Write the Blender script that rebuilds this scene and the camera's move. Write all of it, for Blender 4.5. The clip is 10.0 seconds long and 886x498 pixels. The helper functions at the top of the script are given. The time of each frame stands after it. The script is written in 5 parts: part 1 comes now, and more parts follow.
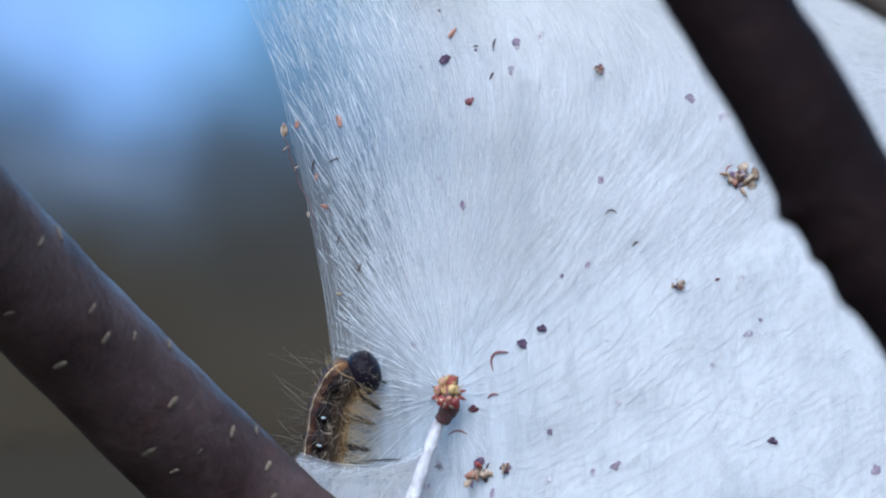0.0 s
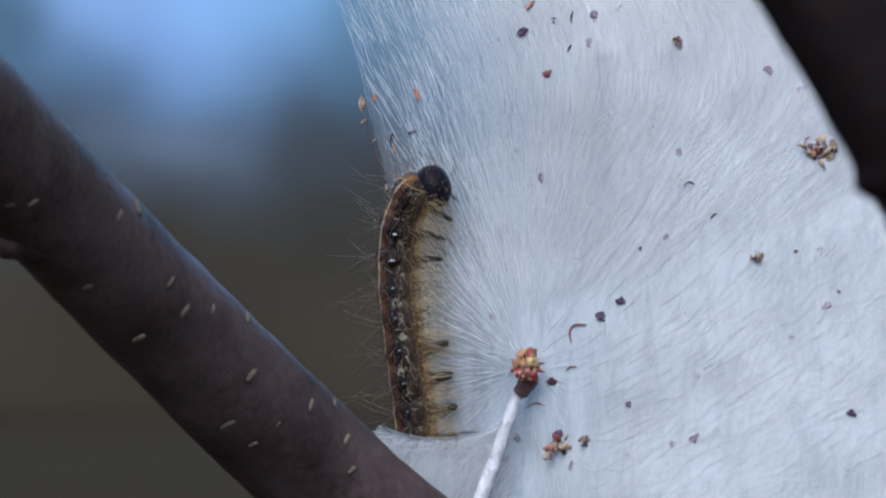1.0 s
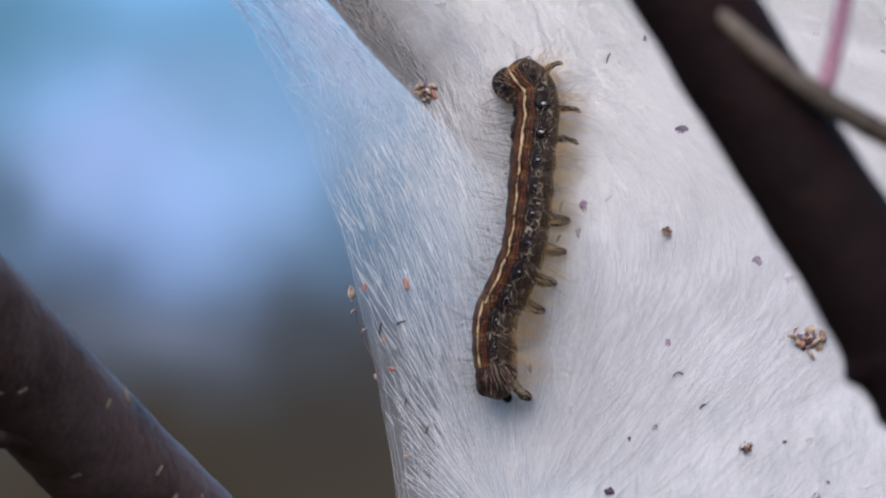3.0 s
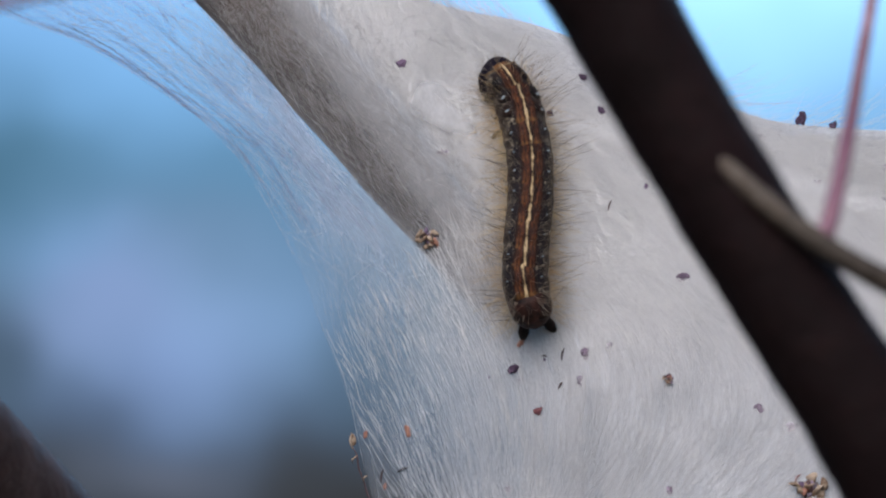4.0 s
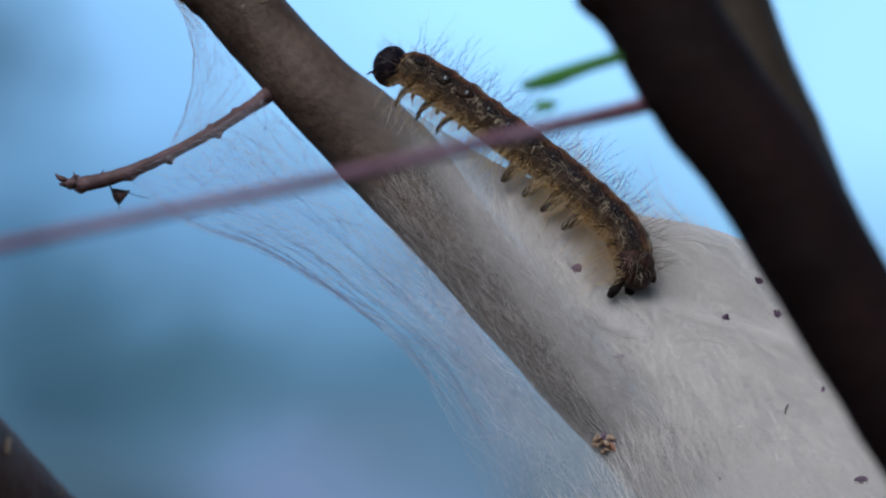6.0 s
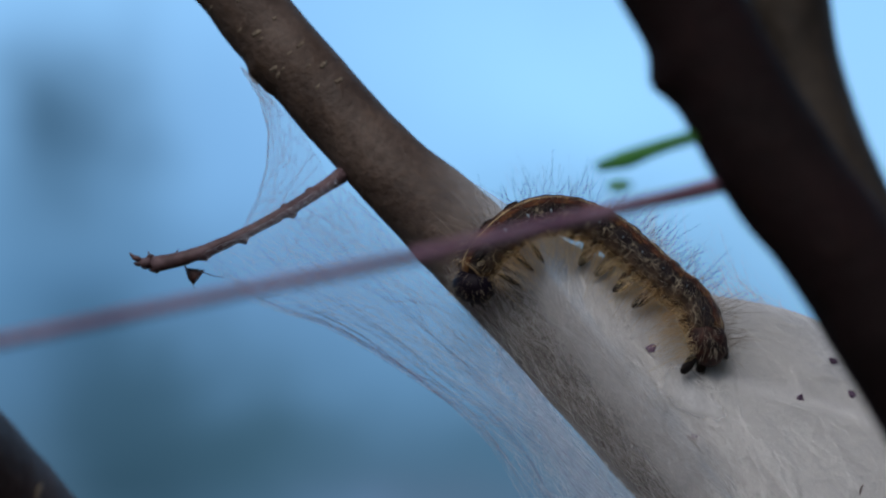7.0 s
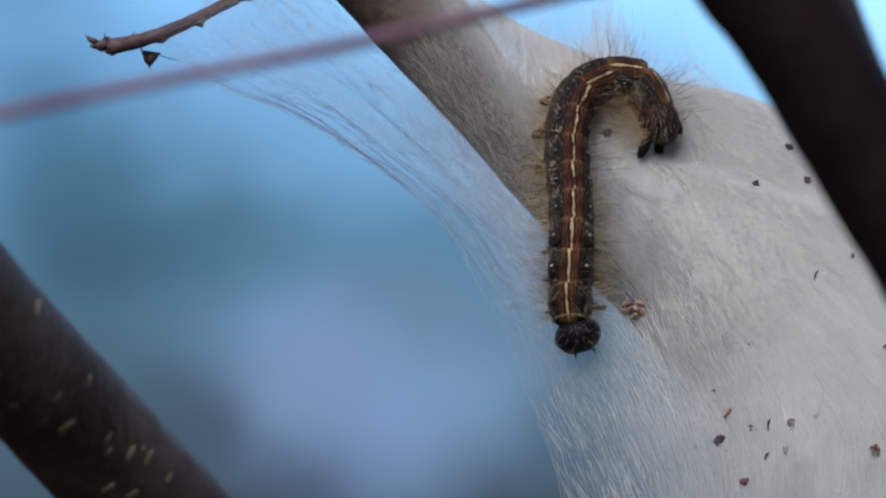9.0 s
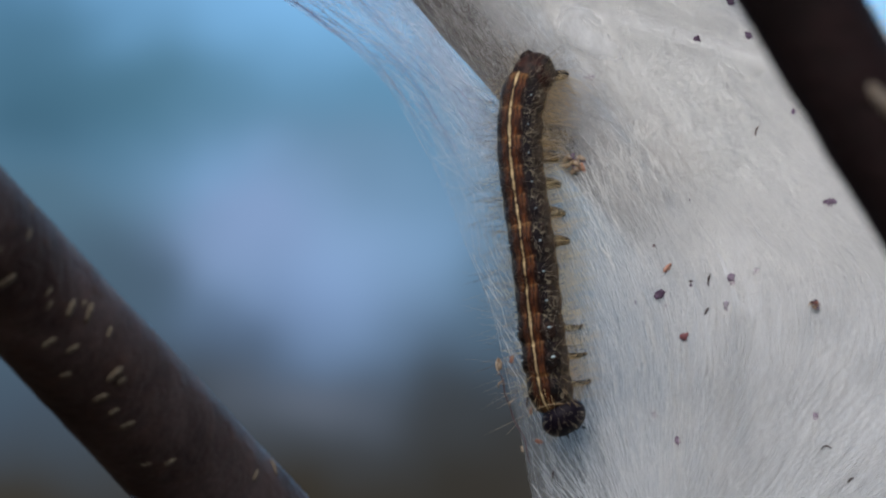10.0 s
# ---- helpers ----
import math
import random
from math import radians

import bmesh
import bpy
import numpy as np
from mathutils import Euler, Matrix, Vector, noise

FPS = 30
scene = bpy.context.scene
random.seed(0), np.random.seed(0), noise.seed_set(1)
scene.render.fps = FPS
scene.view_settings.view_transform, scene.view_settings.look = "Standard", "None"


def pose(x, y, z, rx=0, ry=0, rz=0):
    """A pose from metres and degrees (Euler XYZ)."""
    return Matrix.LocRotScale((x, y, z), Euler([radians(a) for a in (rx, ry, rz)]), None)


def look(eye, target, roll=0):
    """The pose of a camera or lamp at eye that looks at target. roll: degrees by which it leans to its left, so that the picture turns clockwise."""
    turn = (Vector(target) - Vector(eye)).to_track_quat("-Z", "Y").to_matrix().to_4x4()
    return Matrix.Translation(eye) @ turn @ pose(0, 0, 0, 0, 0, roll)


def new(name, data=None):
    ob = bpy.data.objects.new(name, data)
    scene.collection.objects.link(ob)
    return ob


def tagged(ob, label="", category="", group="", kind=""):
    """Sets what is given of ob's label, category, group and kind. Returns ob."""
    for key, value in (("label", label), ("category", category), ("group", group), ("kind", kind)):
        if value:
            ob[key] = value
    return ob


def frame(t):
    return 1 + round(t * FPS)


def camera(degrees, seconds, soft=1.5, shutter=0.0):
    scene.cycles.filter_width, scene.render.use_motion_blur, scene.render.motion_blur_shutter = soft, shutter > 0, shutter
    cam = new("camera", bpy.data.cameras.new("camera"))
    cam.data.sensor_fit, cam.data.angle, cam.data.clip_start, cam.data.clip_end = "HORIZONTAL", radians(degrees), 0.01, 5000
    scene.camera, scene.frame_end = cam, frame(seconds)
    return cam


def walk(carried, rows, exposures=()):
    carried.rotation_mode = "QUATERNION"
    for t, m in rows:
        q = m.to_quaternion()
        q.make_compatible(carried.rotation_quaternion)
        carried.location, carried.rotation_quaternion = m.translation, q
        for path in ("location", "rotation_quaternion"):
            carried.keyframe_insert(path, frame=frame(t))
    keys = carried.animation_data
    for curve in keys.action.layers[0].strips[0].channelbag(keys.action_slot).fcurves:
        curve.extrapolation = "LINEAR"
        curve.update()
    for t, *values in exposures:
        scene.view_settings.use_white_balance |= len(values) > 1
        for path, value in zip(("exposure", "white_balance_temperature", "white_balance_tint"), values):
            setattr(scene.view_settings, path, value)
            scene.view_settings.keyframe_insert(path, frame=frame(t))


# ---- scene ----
# All places are given as (x, z) in millimetres on the plane 0.6 m before the eye, and a depth y in
# millimetres behind (+) or before (-) that plane.
EYE = Vector((0.0, -0.6, 1.5))
REACH = 600.0


def aim(yaw, pitch, roll):
    """The camera turned on the spot, in degrees."""
    turn = Euler((0, 0, radians(yaw))).to_matrix() @ Euler((radians(pitch), 0, 0)).to_matrix()
    turn = turn @ Euler((0, radians(roll), 0)).to_matrix() @ Euler((radians(90), 0, 0)).to_matrix()
    return Matrix.Translation(EYE) @ turn.to_4x4()


cam = camera(10.0, 10.0, soft=2.2)
cam.data.dof.use_dof = True
cam.data.dof.focus_distance = 0.603
cam.data.dof.aperture_fstop = 52.0
walk(cam, [
    (0.0, aim(0.000, 0.000, -0.000)),
    (0.2, aim(-0.176, 0.169, 0.006)),
    (0.5, aim(0.101, -0.355, -0.038)),
    (0.8, aim(0.819, -0.185, 0.038)),
    (1.0, aim(0.885, -0.308, 0.126)),
    (1.2, aim(1.025, -0.403, 0.247)),
    (1.5, aim(1.263, -0.409, 0.065)),
    (1.7, aim(1.509, -0.224, 0.074)),
    (2.0, aim(1.658, 0.121, 0.088)),
    (2.2, aim(1.459, 0.423, -0.053)),
    (2.5, aim(1.209, 0.835, -0.062)),
    (2.7, aim(1.042, 1.202, -0.248)),
    (3.0, aim(0.760, 1.838, 0.004)),
    (3.2, aim(0.535, 2.190, 0.024)),
    (4.3, aim(1.163, 3.814, -0.083)),
    (4.5, aim(1.508, 4.023, -0.060)),
    (4.7, aim(1.343, 4.494, 0.011)),
    (5.0, aim(2.332, 4.853, 0.202)),
    (5.2, aim(2.599, 5.390, 0.004)),
    (5.5, aim(2.563, 5.694, 0.127)),
    (5.8, aim(2.562, 5.882, 0.247)),
    (6.0, aim(2.771, 5.827, 0.198)),
    (6.2, aim(3.263, 5.951, 0.269)),
    (7.3, aim(3.676, 6.841, 0.079)),
    (7.5, aim(3.660, 6.165, 0.235)),
    (7.8, aim(3.690, 5.415, 0.155)),
    (8.0, aim(3.503, 4.879, -0.096)),
    (8.2, aim(3.058, 4.632, 0.093)),
    (8.5, aim(3.462, 3.792, -0.203)),
    (8.7, aim(3.450, 4.602, 0.062)),
    (9.0, aim(3.112, 4.290, -0.196)),
    (9.2, aim(3.085, 3.971, -0.015)),
    (9.5, aim(3.179, 3.214, -0.175)),
    (9.7, aim(2.747, 3.086, -0.342)),
    (10.0, aim(2.434, 2.650, -0.251)),
], exposures=[
    (0.0, 0.32, 5780, 7), (0.5, -0.09, 5880, 7), (1.0, 0.0, 6000, 9), (1.6, 0.36, 6350, 11), (2.0, 0.50, 6550, 12), (2.5, 0.46, 6800, 14), (3.0, 0.10, 6850, 18), (4.3, -0.38, 7000, 14), (5.5, -0.68, 6950, 13),
    (6.2, -0.83, 6950, 12), (7.3, -1.17, 6950, 12), (8.0, -0.88, 6950, 11), (8.5, -0.65, 7050, 11), (9.0, -0.56, 7050, 11), (10.0, -0.36, 7150, 10)])

# ---- light ----
world = bpy.data.worlds.new("sky")
scene.world = world
world.use_nodes = True
sky = world.node_tree.nodes.new("ShaderNodeTexSky")
sky.sky_type = "NISHITA"
sky.sun_disc = False
sky.sun_elevation = radians(48)
sky.sun_rotation = radians(196)
back = world.node_tree.nodes["Background"]
back.inputs["Strength"].default_value = 0.11
world.node_tree.links.new(sky.outputs["Color"], back.inputs["Color"])
sun_data = bpy.data.lights.new("sun", "SUN")
sun_data.energy = 3.6
sun_data.angle = radians(55)
sun_data.color = (0.96, 0.97, 1.0)
sun = new("sun", sun_data)
sun.matrix_world = look((-0.8, -2.8, 1.5 + 3.25), (0, 0, 1.5))


# ---- geometry helpers ----
def at(x, z, y=0.0):
    k = (REACH + y) / REACH
    return Vector((x * k / 1000, y / 1000, 1.5 + z * k / 1000))


def spline(points, n):
    """n points evenly along a smooth curve through the points (any dimension)."""
    p = np.array(points, float)
    if len(p) == 2:
        return p[0] + (p[1] - p[0]) * np.linspace(0, 1, n)[:, None]
    e = np.vstack([2 * p[0] - p[1], p, 2 * p[-1] - p[-2]])
    out = []
    for i in range(len(p) - 1):
        a, b, c, d = e[i:i + 4]
        for s in np.linspace(0, 1, 24, endpoint=False):
            out.append(0.5 * (2 * b + (c - a) * s + (2 * a - 5 * b + 4 * c - d) * s ** 2 + (3 * b - a - 3 * c + d) * s ** 3))
    out.append(p[-1])
    out = np.array(out)
    run = np.concatenate([[0], np.cumsum(np.linalg.norm(np.diff(out, axis=0), axis=1))])
    want = np.linspace(0, run[-1], n)
    return np.stack([np.interp(want, run, out[:, i]) for i in range(out.shape[1])], 1)


def mesh_of(name, verts, faces, smooth=True):
    me = bpy.data.meshes.new(name)
    me.from_pydata([tuple(v) for v in verts], [], [tuple(f) for f in faces])
    if smooth:
        me.polygons.foreach_set("use_smooth", [True] * len(me.polygons))
    me.update()
    return me


def thing(name, place, label, category, group="", kind=""):
    """An empty at the base of a thing, to which its parts are tied."""
    ob = new(name)
    ob.location = place
    ob.empty_display_size = 0.005
    return tagged(ob, label, category, group, kind)


def part(name, data, material, parent, label="", kind="", local=False):
    """One mesh under a thing or a part. data: vertices and faces in world places, unless local, or a ready mesh."""
    if isinstance(data, tuple):
        verts, faces = data
        verts = np.array(verts, float)
        if not local:
            base = Vector((0, 0, 0))
            up = parent
            while up is not None:
                base += up.location
                up = up.parent
            verts = verts - np.array(base)
        data = mesh_of(name, verts, faces)
    if material is not None and not data.materials:
        data.materials.append(material)
    ob = new(name, data)
    ob.parent = parent
    return tagged(ob, label, kind=kind)


def join(*pieces):
    verts, faces, n = [], [], 0
    for v, f in pieces:
        verts.extend([tuple(p) for p in v])
        faces.extend([tuple(i + n for i in q) for q in f])
        n += len(v)
    return verts, faces


def tube(line, radii, sides=20, rough=0.0, grain=0.004, lumps=()):
    """A closed tube along a line of world points. rough: relief as a share of the radius; lumps: (share of length, angle, width, height)."""
    line = np.array(line, float)
    n = len(line)
    radii = np.interp(np.linspace(0, 1, n), np.linspace(0, 1, len(radii)), radii)
    tan = np.gradient(line, axis=0)
    tan /= np.linalg.norm(tan, axis=1)[:, None]
    side = np.cross(tan, [0, 1, 0])
    side /= np.linalg.norm(side, axis=1)[:, None] + 1e-12
    top = np.cross(side, tan)
    verts, faces = [], []
    for i in range(n):
        for j in range(sides):
            a = 2 * math.pi * j / sides
            d = side[i] * math.cos(a) + top[i] * math.sin(a)
            r = radii[i]
            if rough:
                q = Vector(line[i] + d * r) / grain
                r *= 1 + rough * (noise.noise(q) + 0.5 * noise.noise(q * 2.7))
            for s, ang, wid, high in lumps:
                da = (a - ang + math.pi) % (2 * math.pi) - math.pi
                r += high * math.exp(-((i / (n - 1) - s) / wid) ** 2 - (da / 0.7) ** 2)
            verts.append(line[i] + d * r)
    for i in range(n - 1):
        for j in range(sides):
            k = (j + 1) % sides
            faces.append((i * sides + j, i * sides + k, (i + 1) * sides + k, (i + 1) * sides + j))
    verts += [line[0] - tan[0] * radii[0] * 0.4, line[-1] + tan[-1] * radii[-1] * 0.5]
    for j in range(sides):
        k = (j + 1) % sides
        faces.append((n * sides, k, j))
        faces.append((n * sides + 1, (n - 1) * sides + j, (n - 1) * sides + k))
    return verts, faces


def threads(lines, radii):
    """Many three-sided threads at once. lines: array (n, k, 3); radii: array (n,)."""
    lines = np.asarray(lines, float)
    n, k, _ = lines.shape
    tan = np.gradient(lines, axis=1)
    tan /= np.linalg.norm(tan, axis=2)[..., None] + 1e-12
    side = np.cross(tan, np.array([0.13, 0.98, 0.11]))
    side /= np.linalg.norm(side, axis=2)[..., None] + 1e-12
    top = np.cross(side, tan)
    taper = np.ones(k)
    taper[-1], taper[0] = 0.35, 0.6
    r = np.asarray(radii)[:, None, None] * taper[None, :, None]
    ring = [lines + r * (side * math.cos(a) + top * math.sin(a)) for a in (0.5, 0.5 + 2.094, 0.5 + 4.189)]
    verts = np.stack(ring, 2).reshape(-1, 3)
    idx = np.arange(n * k * 3).reshape(n, k, 3)
    quads = []
    for j in range(3):
        m = (j + 1) % 3
        quads.append(np.stack([idx[:, :-1, j], idx[:, :-1, m], idx[:, 1:, m], idx[:, 1:, j]], -1).reshape(-1, 4))
    return verts, np.concatenate(quads)


def fast_mesh(name, verts, quads):
    me = bpy.data.meshes.new(name)
    verts, quads = np.asarray(verts, np.float32), np.asarray(quads, np.int32)
    me.vertices.add(len(verts))
    me.vertices.foreach_set("co", verts.ravel())
    me.loops.add(quads.size)
    me.loops.foreach_set("vertex_index", quads.ravel())
    me.polygons.add(len(quads))
    me.polygons.foreach_set("loop_start", np.arange(0, quads.size, 4, dtype=np.int32))
    me.polygons.foreach_set("use_smooth", np.ones(len(quads), bool))
    me.update(calc_edges=True)
    return me


def lump(place, size, seed, stretch=(1, 1, 1), knobs=0.3, fine=2):
    """A small knobbly body."""
    bm = bmesh.new()
    bmesh.ops.create_icosphere(bm, subdivisions=fine, radius=1.0)
    for v in bm.verts:
        q = v.co * 1.6 + Vector((seed * 3.1, seed * 1.7, seed))
        k = 1 + knobs * noise.noise(q) + 0.5 * knobs * noise.noise(q * 2.3)
        v.co = Vector([v.co[i] * k * stretch[i] * size for i in range(3)]) + Vector(place)
    bm.verts.index_update()
    data = ([v.co.copy() for v in bm.verts], [tuple(w.index for w in f.verts) for f in bm.faces])
    bm.free()
    return data


# ---- materials ----
def lin(r, g, b):
    """A colour from its 0 to 255 values."""
    return tuple(((c / 255 + 0.055) / 1.055) ** 2.4 if c > 10 else c / 255 / 12.92 for c in (r, g, b)) + (1.0,)


class Nodes:
    def __init__(self, name):
        self.mat = bpy.data.materials.new(name)
        self.mat.use_nodes = True
        self.tree = self.mat.node_tree
        self.bsdf = self.tree.nodes["Principled BSDF"]
        self.out = self.tree.nodes["Material Output"]

    def add(self, kind, values=(), **props):
        node = self.tree.nodes.new(kind)
        if "operation" in props:
            node.operation = props["operation"]
        if "data_type" in props:
            node.data_type, node.blend_type = props["data_type"], props["blend_type"]
        if "attribute_name" in props:
            node.attribute_name = props["attribute_name"]
        for key, value in dict(values).items():
            self.put(node, key, value)
        return node

    def put(self, node, key, value):
        if isinstance(value, bpy.types.NodeSocket):
            self.tree.links.new(value, node.inputs[key])
        else:
            node.inputs[key].default_value = value

    def noise(self, scale, detail=4.0, vector=None, rough=0.55, distortion=0.0):
        v = {"Scale": scale, "Detail": detail, "Roughness": rough, "Distortion": distortion}
        if vector is not None:
            v["Vector"] = vector
        return self.add("ShaderNodeTexNoise", v).outputs["Fac"]

    def coords(self):
        return self.add("ShaderNodeTexCoord").outputs["Object"]

    def stretched(self, x, y, z, turn=(0, 0, 0)):
        return self.add("ShaderNodeMapping", {"Vector": self.coords(), "Scale": (x, y, z), "Rotation": turn}).outputs["Vector"]

    def ramp(self, fac, stops, mode="LINEAR"):
        node = self.add("ShaderNodeValToRGB", {"Fac": fac})
        els = node.color_ramp.elements
        node.color_ramp.interpolation = mode
        while len(els) < len(stops):
            els.new(0.5)
        for e, (p, c) in zip(els, stops):
            e.position = p
            e.color = c if len(c) == 4 else (*c, 1)
        return node.outputs["Color"]

    def math(self, op, a, b=0.0, c=0.0):
        return self.add("ShaderNodeMath", {0: a, 1: b, 2: c}, operation=op).outputs[0]

    def mix(self, fac, a, b, blend="MIX"):
        node = self.add("ShaderNodeMix", data_type="RGBA", blend_type=blend)
        for key, value in ((0, fac), (6, a), (7, b)):
            if isinstance(value, tuple) and len(value) == 3:
                value = (*value, 1)
            self.put(node, key, value)
        return node.outputs[2]

    def bump(self, height, strength, distance):
        return self.add("ShaderNodeBump", {"Height": height, "Strength": strength, "Distance": distance}).outputs["Normal"]

    def shader(self, **values):
        for key, value in values.items():
            self.put(self.bsdf, key.replace("_", " "), value)

    def final(self, socket):
        self.tree.links.new(socket, self.out.inputs["Surface"])


def bark(name, dark, light, streak, gloss=0.55, relief=0.0004):
    n = Nodes(name)
    c = n.coords()
    big = n.noise(90, 5, c, 0.6)
    fine = n.noise(900, 4, c, 0.65)
    blotch = n.noise(260, 3, c, 0.6, 0.6)
    base = n.mix(n.ramp(big, [(0.35, (0, 0, 0)), (0.68, (1, 1, 1))]), dark, light)
    base = n.mix(n.math("MULTIPLY", n.ramp(blotch, [(0.5, (0, 0, 0)), (0.72, (1, 1, 1))]), 0.55), base, streak)
    base = n.mix(0.55, base, n.ramp(fine, [(0.3, (0.35, 0.35, 0.35)), (0.75, (1.3, 1.3, 1.3))]), "MULTIPLY")
    n.shader(Base_Color=base, Roughness=n.math("MULTIPLY_ADD", fine, 0.3, gloss - 0.15), Specular_IOR_Level=0.2,
             Normal=n.bump(n.math("ADD", fine, n.math("MULTIPLY", blotch, 1.5)), 0.6, relief))
    return n.mat


def plain(name, a, b, scale=800, rough=0.6, relief=0.0002, sheen=0.0, passing=0.0, shine=0.4):
    """Two tones mixed by grain; passing: share of light that passes."""
    n = Nodes(name)
    g = n.noise(scale, 4, n.coords())
    per = n.add("ShaderNodeObjectInfo").outputs["Random"]
    base = n.mix(n.ramp(n.math("ADD", g, n.math("MULTIPLY_ADD", per, 0.3, -0.15)), [(0.33, (0, 0, 0)), (0.67, (1, 1, 1))]), a, b)
    n.shader(Base_Color=base, Roughness=rough, Sheen_Weight=sheen, Specular_IOR_Level=shine, Normal=n.bump(g, 0.5, relief))
    if passing:
        t = n.add("ShaderNodeBsdfTranslucent", {"Color": base})
        n.final(n.add("ShaderNodeMixShader", {0: passing, 1: n.bsdf.outputs[0], 2: t.outputs[0]}).outputs[0])
    return n.mat


def silk(name, colour, passing, cover=None, floor=0.0, weave=350, tone=(0.62, 1.0)):
    """Spun silk: part of the light passes, and where it is thin (the attribute silk_cover) one sees through."""
    n = Nodes(name)
    c = n.coords()
    soft = n.noise(60, 4, c, 0.55)
    fibre = n.noise(weave, 5, n.stretched(1.0, 1.0, 0.22, (0, radians(-28), 0)), 0.7, 0.4)
    tint = n.math("MULTIPLY", n.math("MULTIPLY_ADD", soft, 0.35, 0.82), n.math("MULTIPLY_ADD", fibre, tone[1] - tone[0], tone[0] + 0.15))
    felt = n.noise(1500, 5, n.stretched(1.0, 1.0, 0.28, (0, radians(-35), 0)), 0.75, 0.9)
    tint = n.math("MULTIPLY", tint, n.math("MULTIPLY_ADD", felt, 0.60, 0.68))
    grey = n.add("ShaderNodeCombineColor", {0: tint, 1: tint, 2: tint}).outputs[0]
    base = n.mix(1.0, colour, grey, "MULTIPLY")
    n.shader(Base_Color=base, Roughness=0.5, Specular_IOR_Level=0.35, Sheen_Weight=0.15, Normal=n.bump(n.math("ADD", fibre, felt), 0.30, 0.0003))
    t = n.add("ShaderNodeBsdfTranslucent", {"Color": base})
    s = n.add("ShaderNodeMixShader", {0: passing, 1: n.bsdf.outputs[0], 2: t.outputs[0]}).outputs[0]
    if cover is not None:
        d = n.add("ShaderNodeAttribute", attribute_name=cover).outputs["Fac"]
        d = n.math("MULTIPLY", d, n.math("MULTIPLY_ADD", fibre, 0.9, 0.55))
        d = n.math("MINIMUM", n.math("MAXIMUM", d, floor), 1.0)
        clear = n.add("ShaderNodeBsdfTransparent")
        s = n.add("ShaderNodeMixShader", {0: d, 1: clear.outputs[0], 2: s}).outputs[0]
    n.final(s)
    return n.mat


SILK_WALL = silk("silk_wall", (0.74, 0.74, 0.755), 0.40, "silk_cover", tone=(0.58, 1.04))
SILK_INNER = silk("silk_inner", (0.88, 0.87, 0.86), 0.5, "silk_cover")
SILK_FLAP = silk("silk_flap", (0.86, 0.87, 0.89), 0.5, "silk_cover")
# the blue that skylight gives the web is put into its base colour
SILK_WEB_SKY_TINT = silk("silk_web_sky_tint", (0.66, 0.76, 0.90), 0.4, "silk_cover", weave=900)
SILK_THREAD = plain("silk_thread", (0.86, 0.86, 0.88), (0.95, 0.95, 0.96), 3000, 0.32, 0.00001, 0.1, 0.35)
# paler copy of the silk thread, for highlights painted as strands
SILK_GLINT = plain("silk_glint", (0.93, 0.93, 0.94), (0.97, 0.97, 0.97), 3000, 0.25, 0.00001, 0.0, 0.2, shine=0.6)
SILK_INNER_THREAD = plain("silk_felt", (0.50, 0.475, 0.46), (0.76, 0.74, 0.73), 3000, 0.4, 0.00001, 0.0, 0.3)
WEB_VIOLET = plain("web_thread_dark", (0.12, 0.085, 0.20), (0.28, 0.20, 0.40), 1500, 0.4, 0.00001, 0.0, 0.1)
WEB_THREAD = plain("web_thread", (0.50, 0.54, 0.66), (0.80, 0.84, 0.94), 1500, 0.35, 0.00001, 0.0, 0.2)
BARK_GREY = bark("bark_grey_violet", (0.036, 0.018, 0.018), (0.115, 0.076, 0.076), (0.085, 0.043, 0.034), 0.55)
BARK_BROWN = bark("bark_brown", (0.048, 0.032, 0.026), (0.130, 0.094, 0.078), (0.095, 0.060, 0.042), 0.5)
# near-black base: the front branch's shade against the sky is put into its colour
BARK_BACKLIT = bark("bark_backlit", (0.0055, 0.0014, 0.0020), (0.0120, 0.0038, 0.0048), (0.016, 0.006, 0.0055), 0.8)
BARK_PALE = bark("bark_pale", (0.05, 0.040, 0.034), (0.15, 0.125, 0.105), (0.10, 0.07, 0.05), 0.6)
BARK_PINK = bark("bark_pink", (0.24, 0.11, 0.17), (0.42, 0.24, 0.31), (0.30, 0.14, 0.16), 0.5)
BARK_TWIG = bark("bark_twig", (0.050, 0.028, 0.033), (0.20, 0.135, 0.15), (0.10, 0.055, 0.055), 0.42, 0.0003)
SHEATH = bark("silk_sheath", (0.56, 0.55, 0.60), (0.80, 0.80, 0.84), (0.36, 0.27, 0.36), 0.6, 0.0006)
LENTICEL = plain("lenticel_cork", (0.10, 0.075, 0.056), (0.21, 0.17, 0.125), 2500, 0.8)
BARK_STEM = bark("bark_stem", (0.012, 0.009, 0.007), (0.055, 0.042, 0.032), (0.035, 0.025, 0.016), 0.6)
GREEN = plain("sprout_green", (0.11, 0.42, 0.11), (0.22, 0.60, 0.18), 900, 0.45, 0.0001, 0, 0.6)
FRASS_DARK = plain("frass_dark", (0.055, 0.030, 0.060), (0.22, 0.15, 0.24), 3200, 0.8)
FRASS_PALE = plain("frass_under_silk", (0.30, 0.27, 0.33), (0.60, 0.57, 0.60), 2600, 0.8)
FRASS_RED = plain("frass_red", (0.05, 0.014, 0.025), (0.22, 0.075, 0.085), 3000, 0.7)
FRASS_MID = plain("frass_weathered", (0.13, 0.09, 0.14), (0.40, 0.33, 0.41), 2800, 0.8)
SCALE_ORANGE = plain("bud_scale_orange", (0.34, 0.12, 0.08), (0.60, 0.32, 0.24), 1600, 0.55, 0.0001, 0, 0.3)
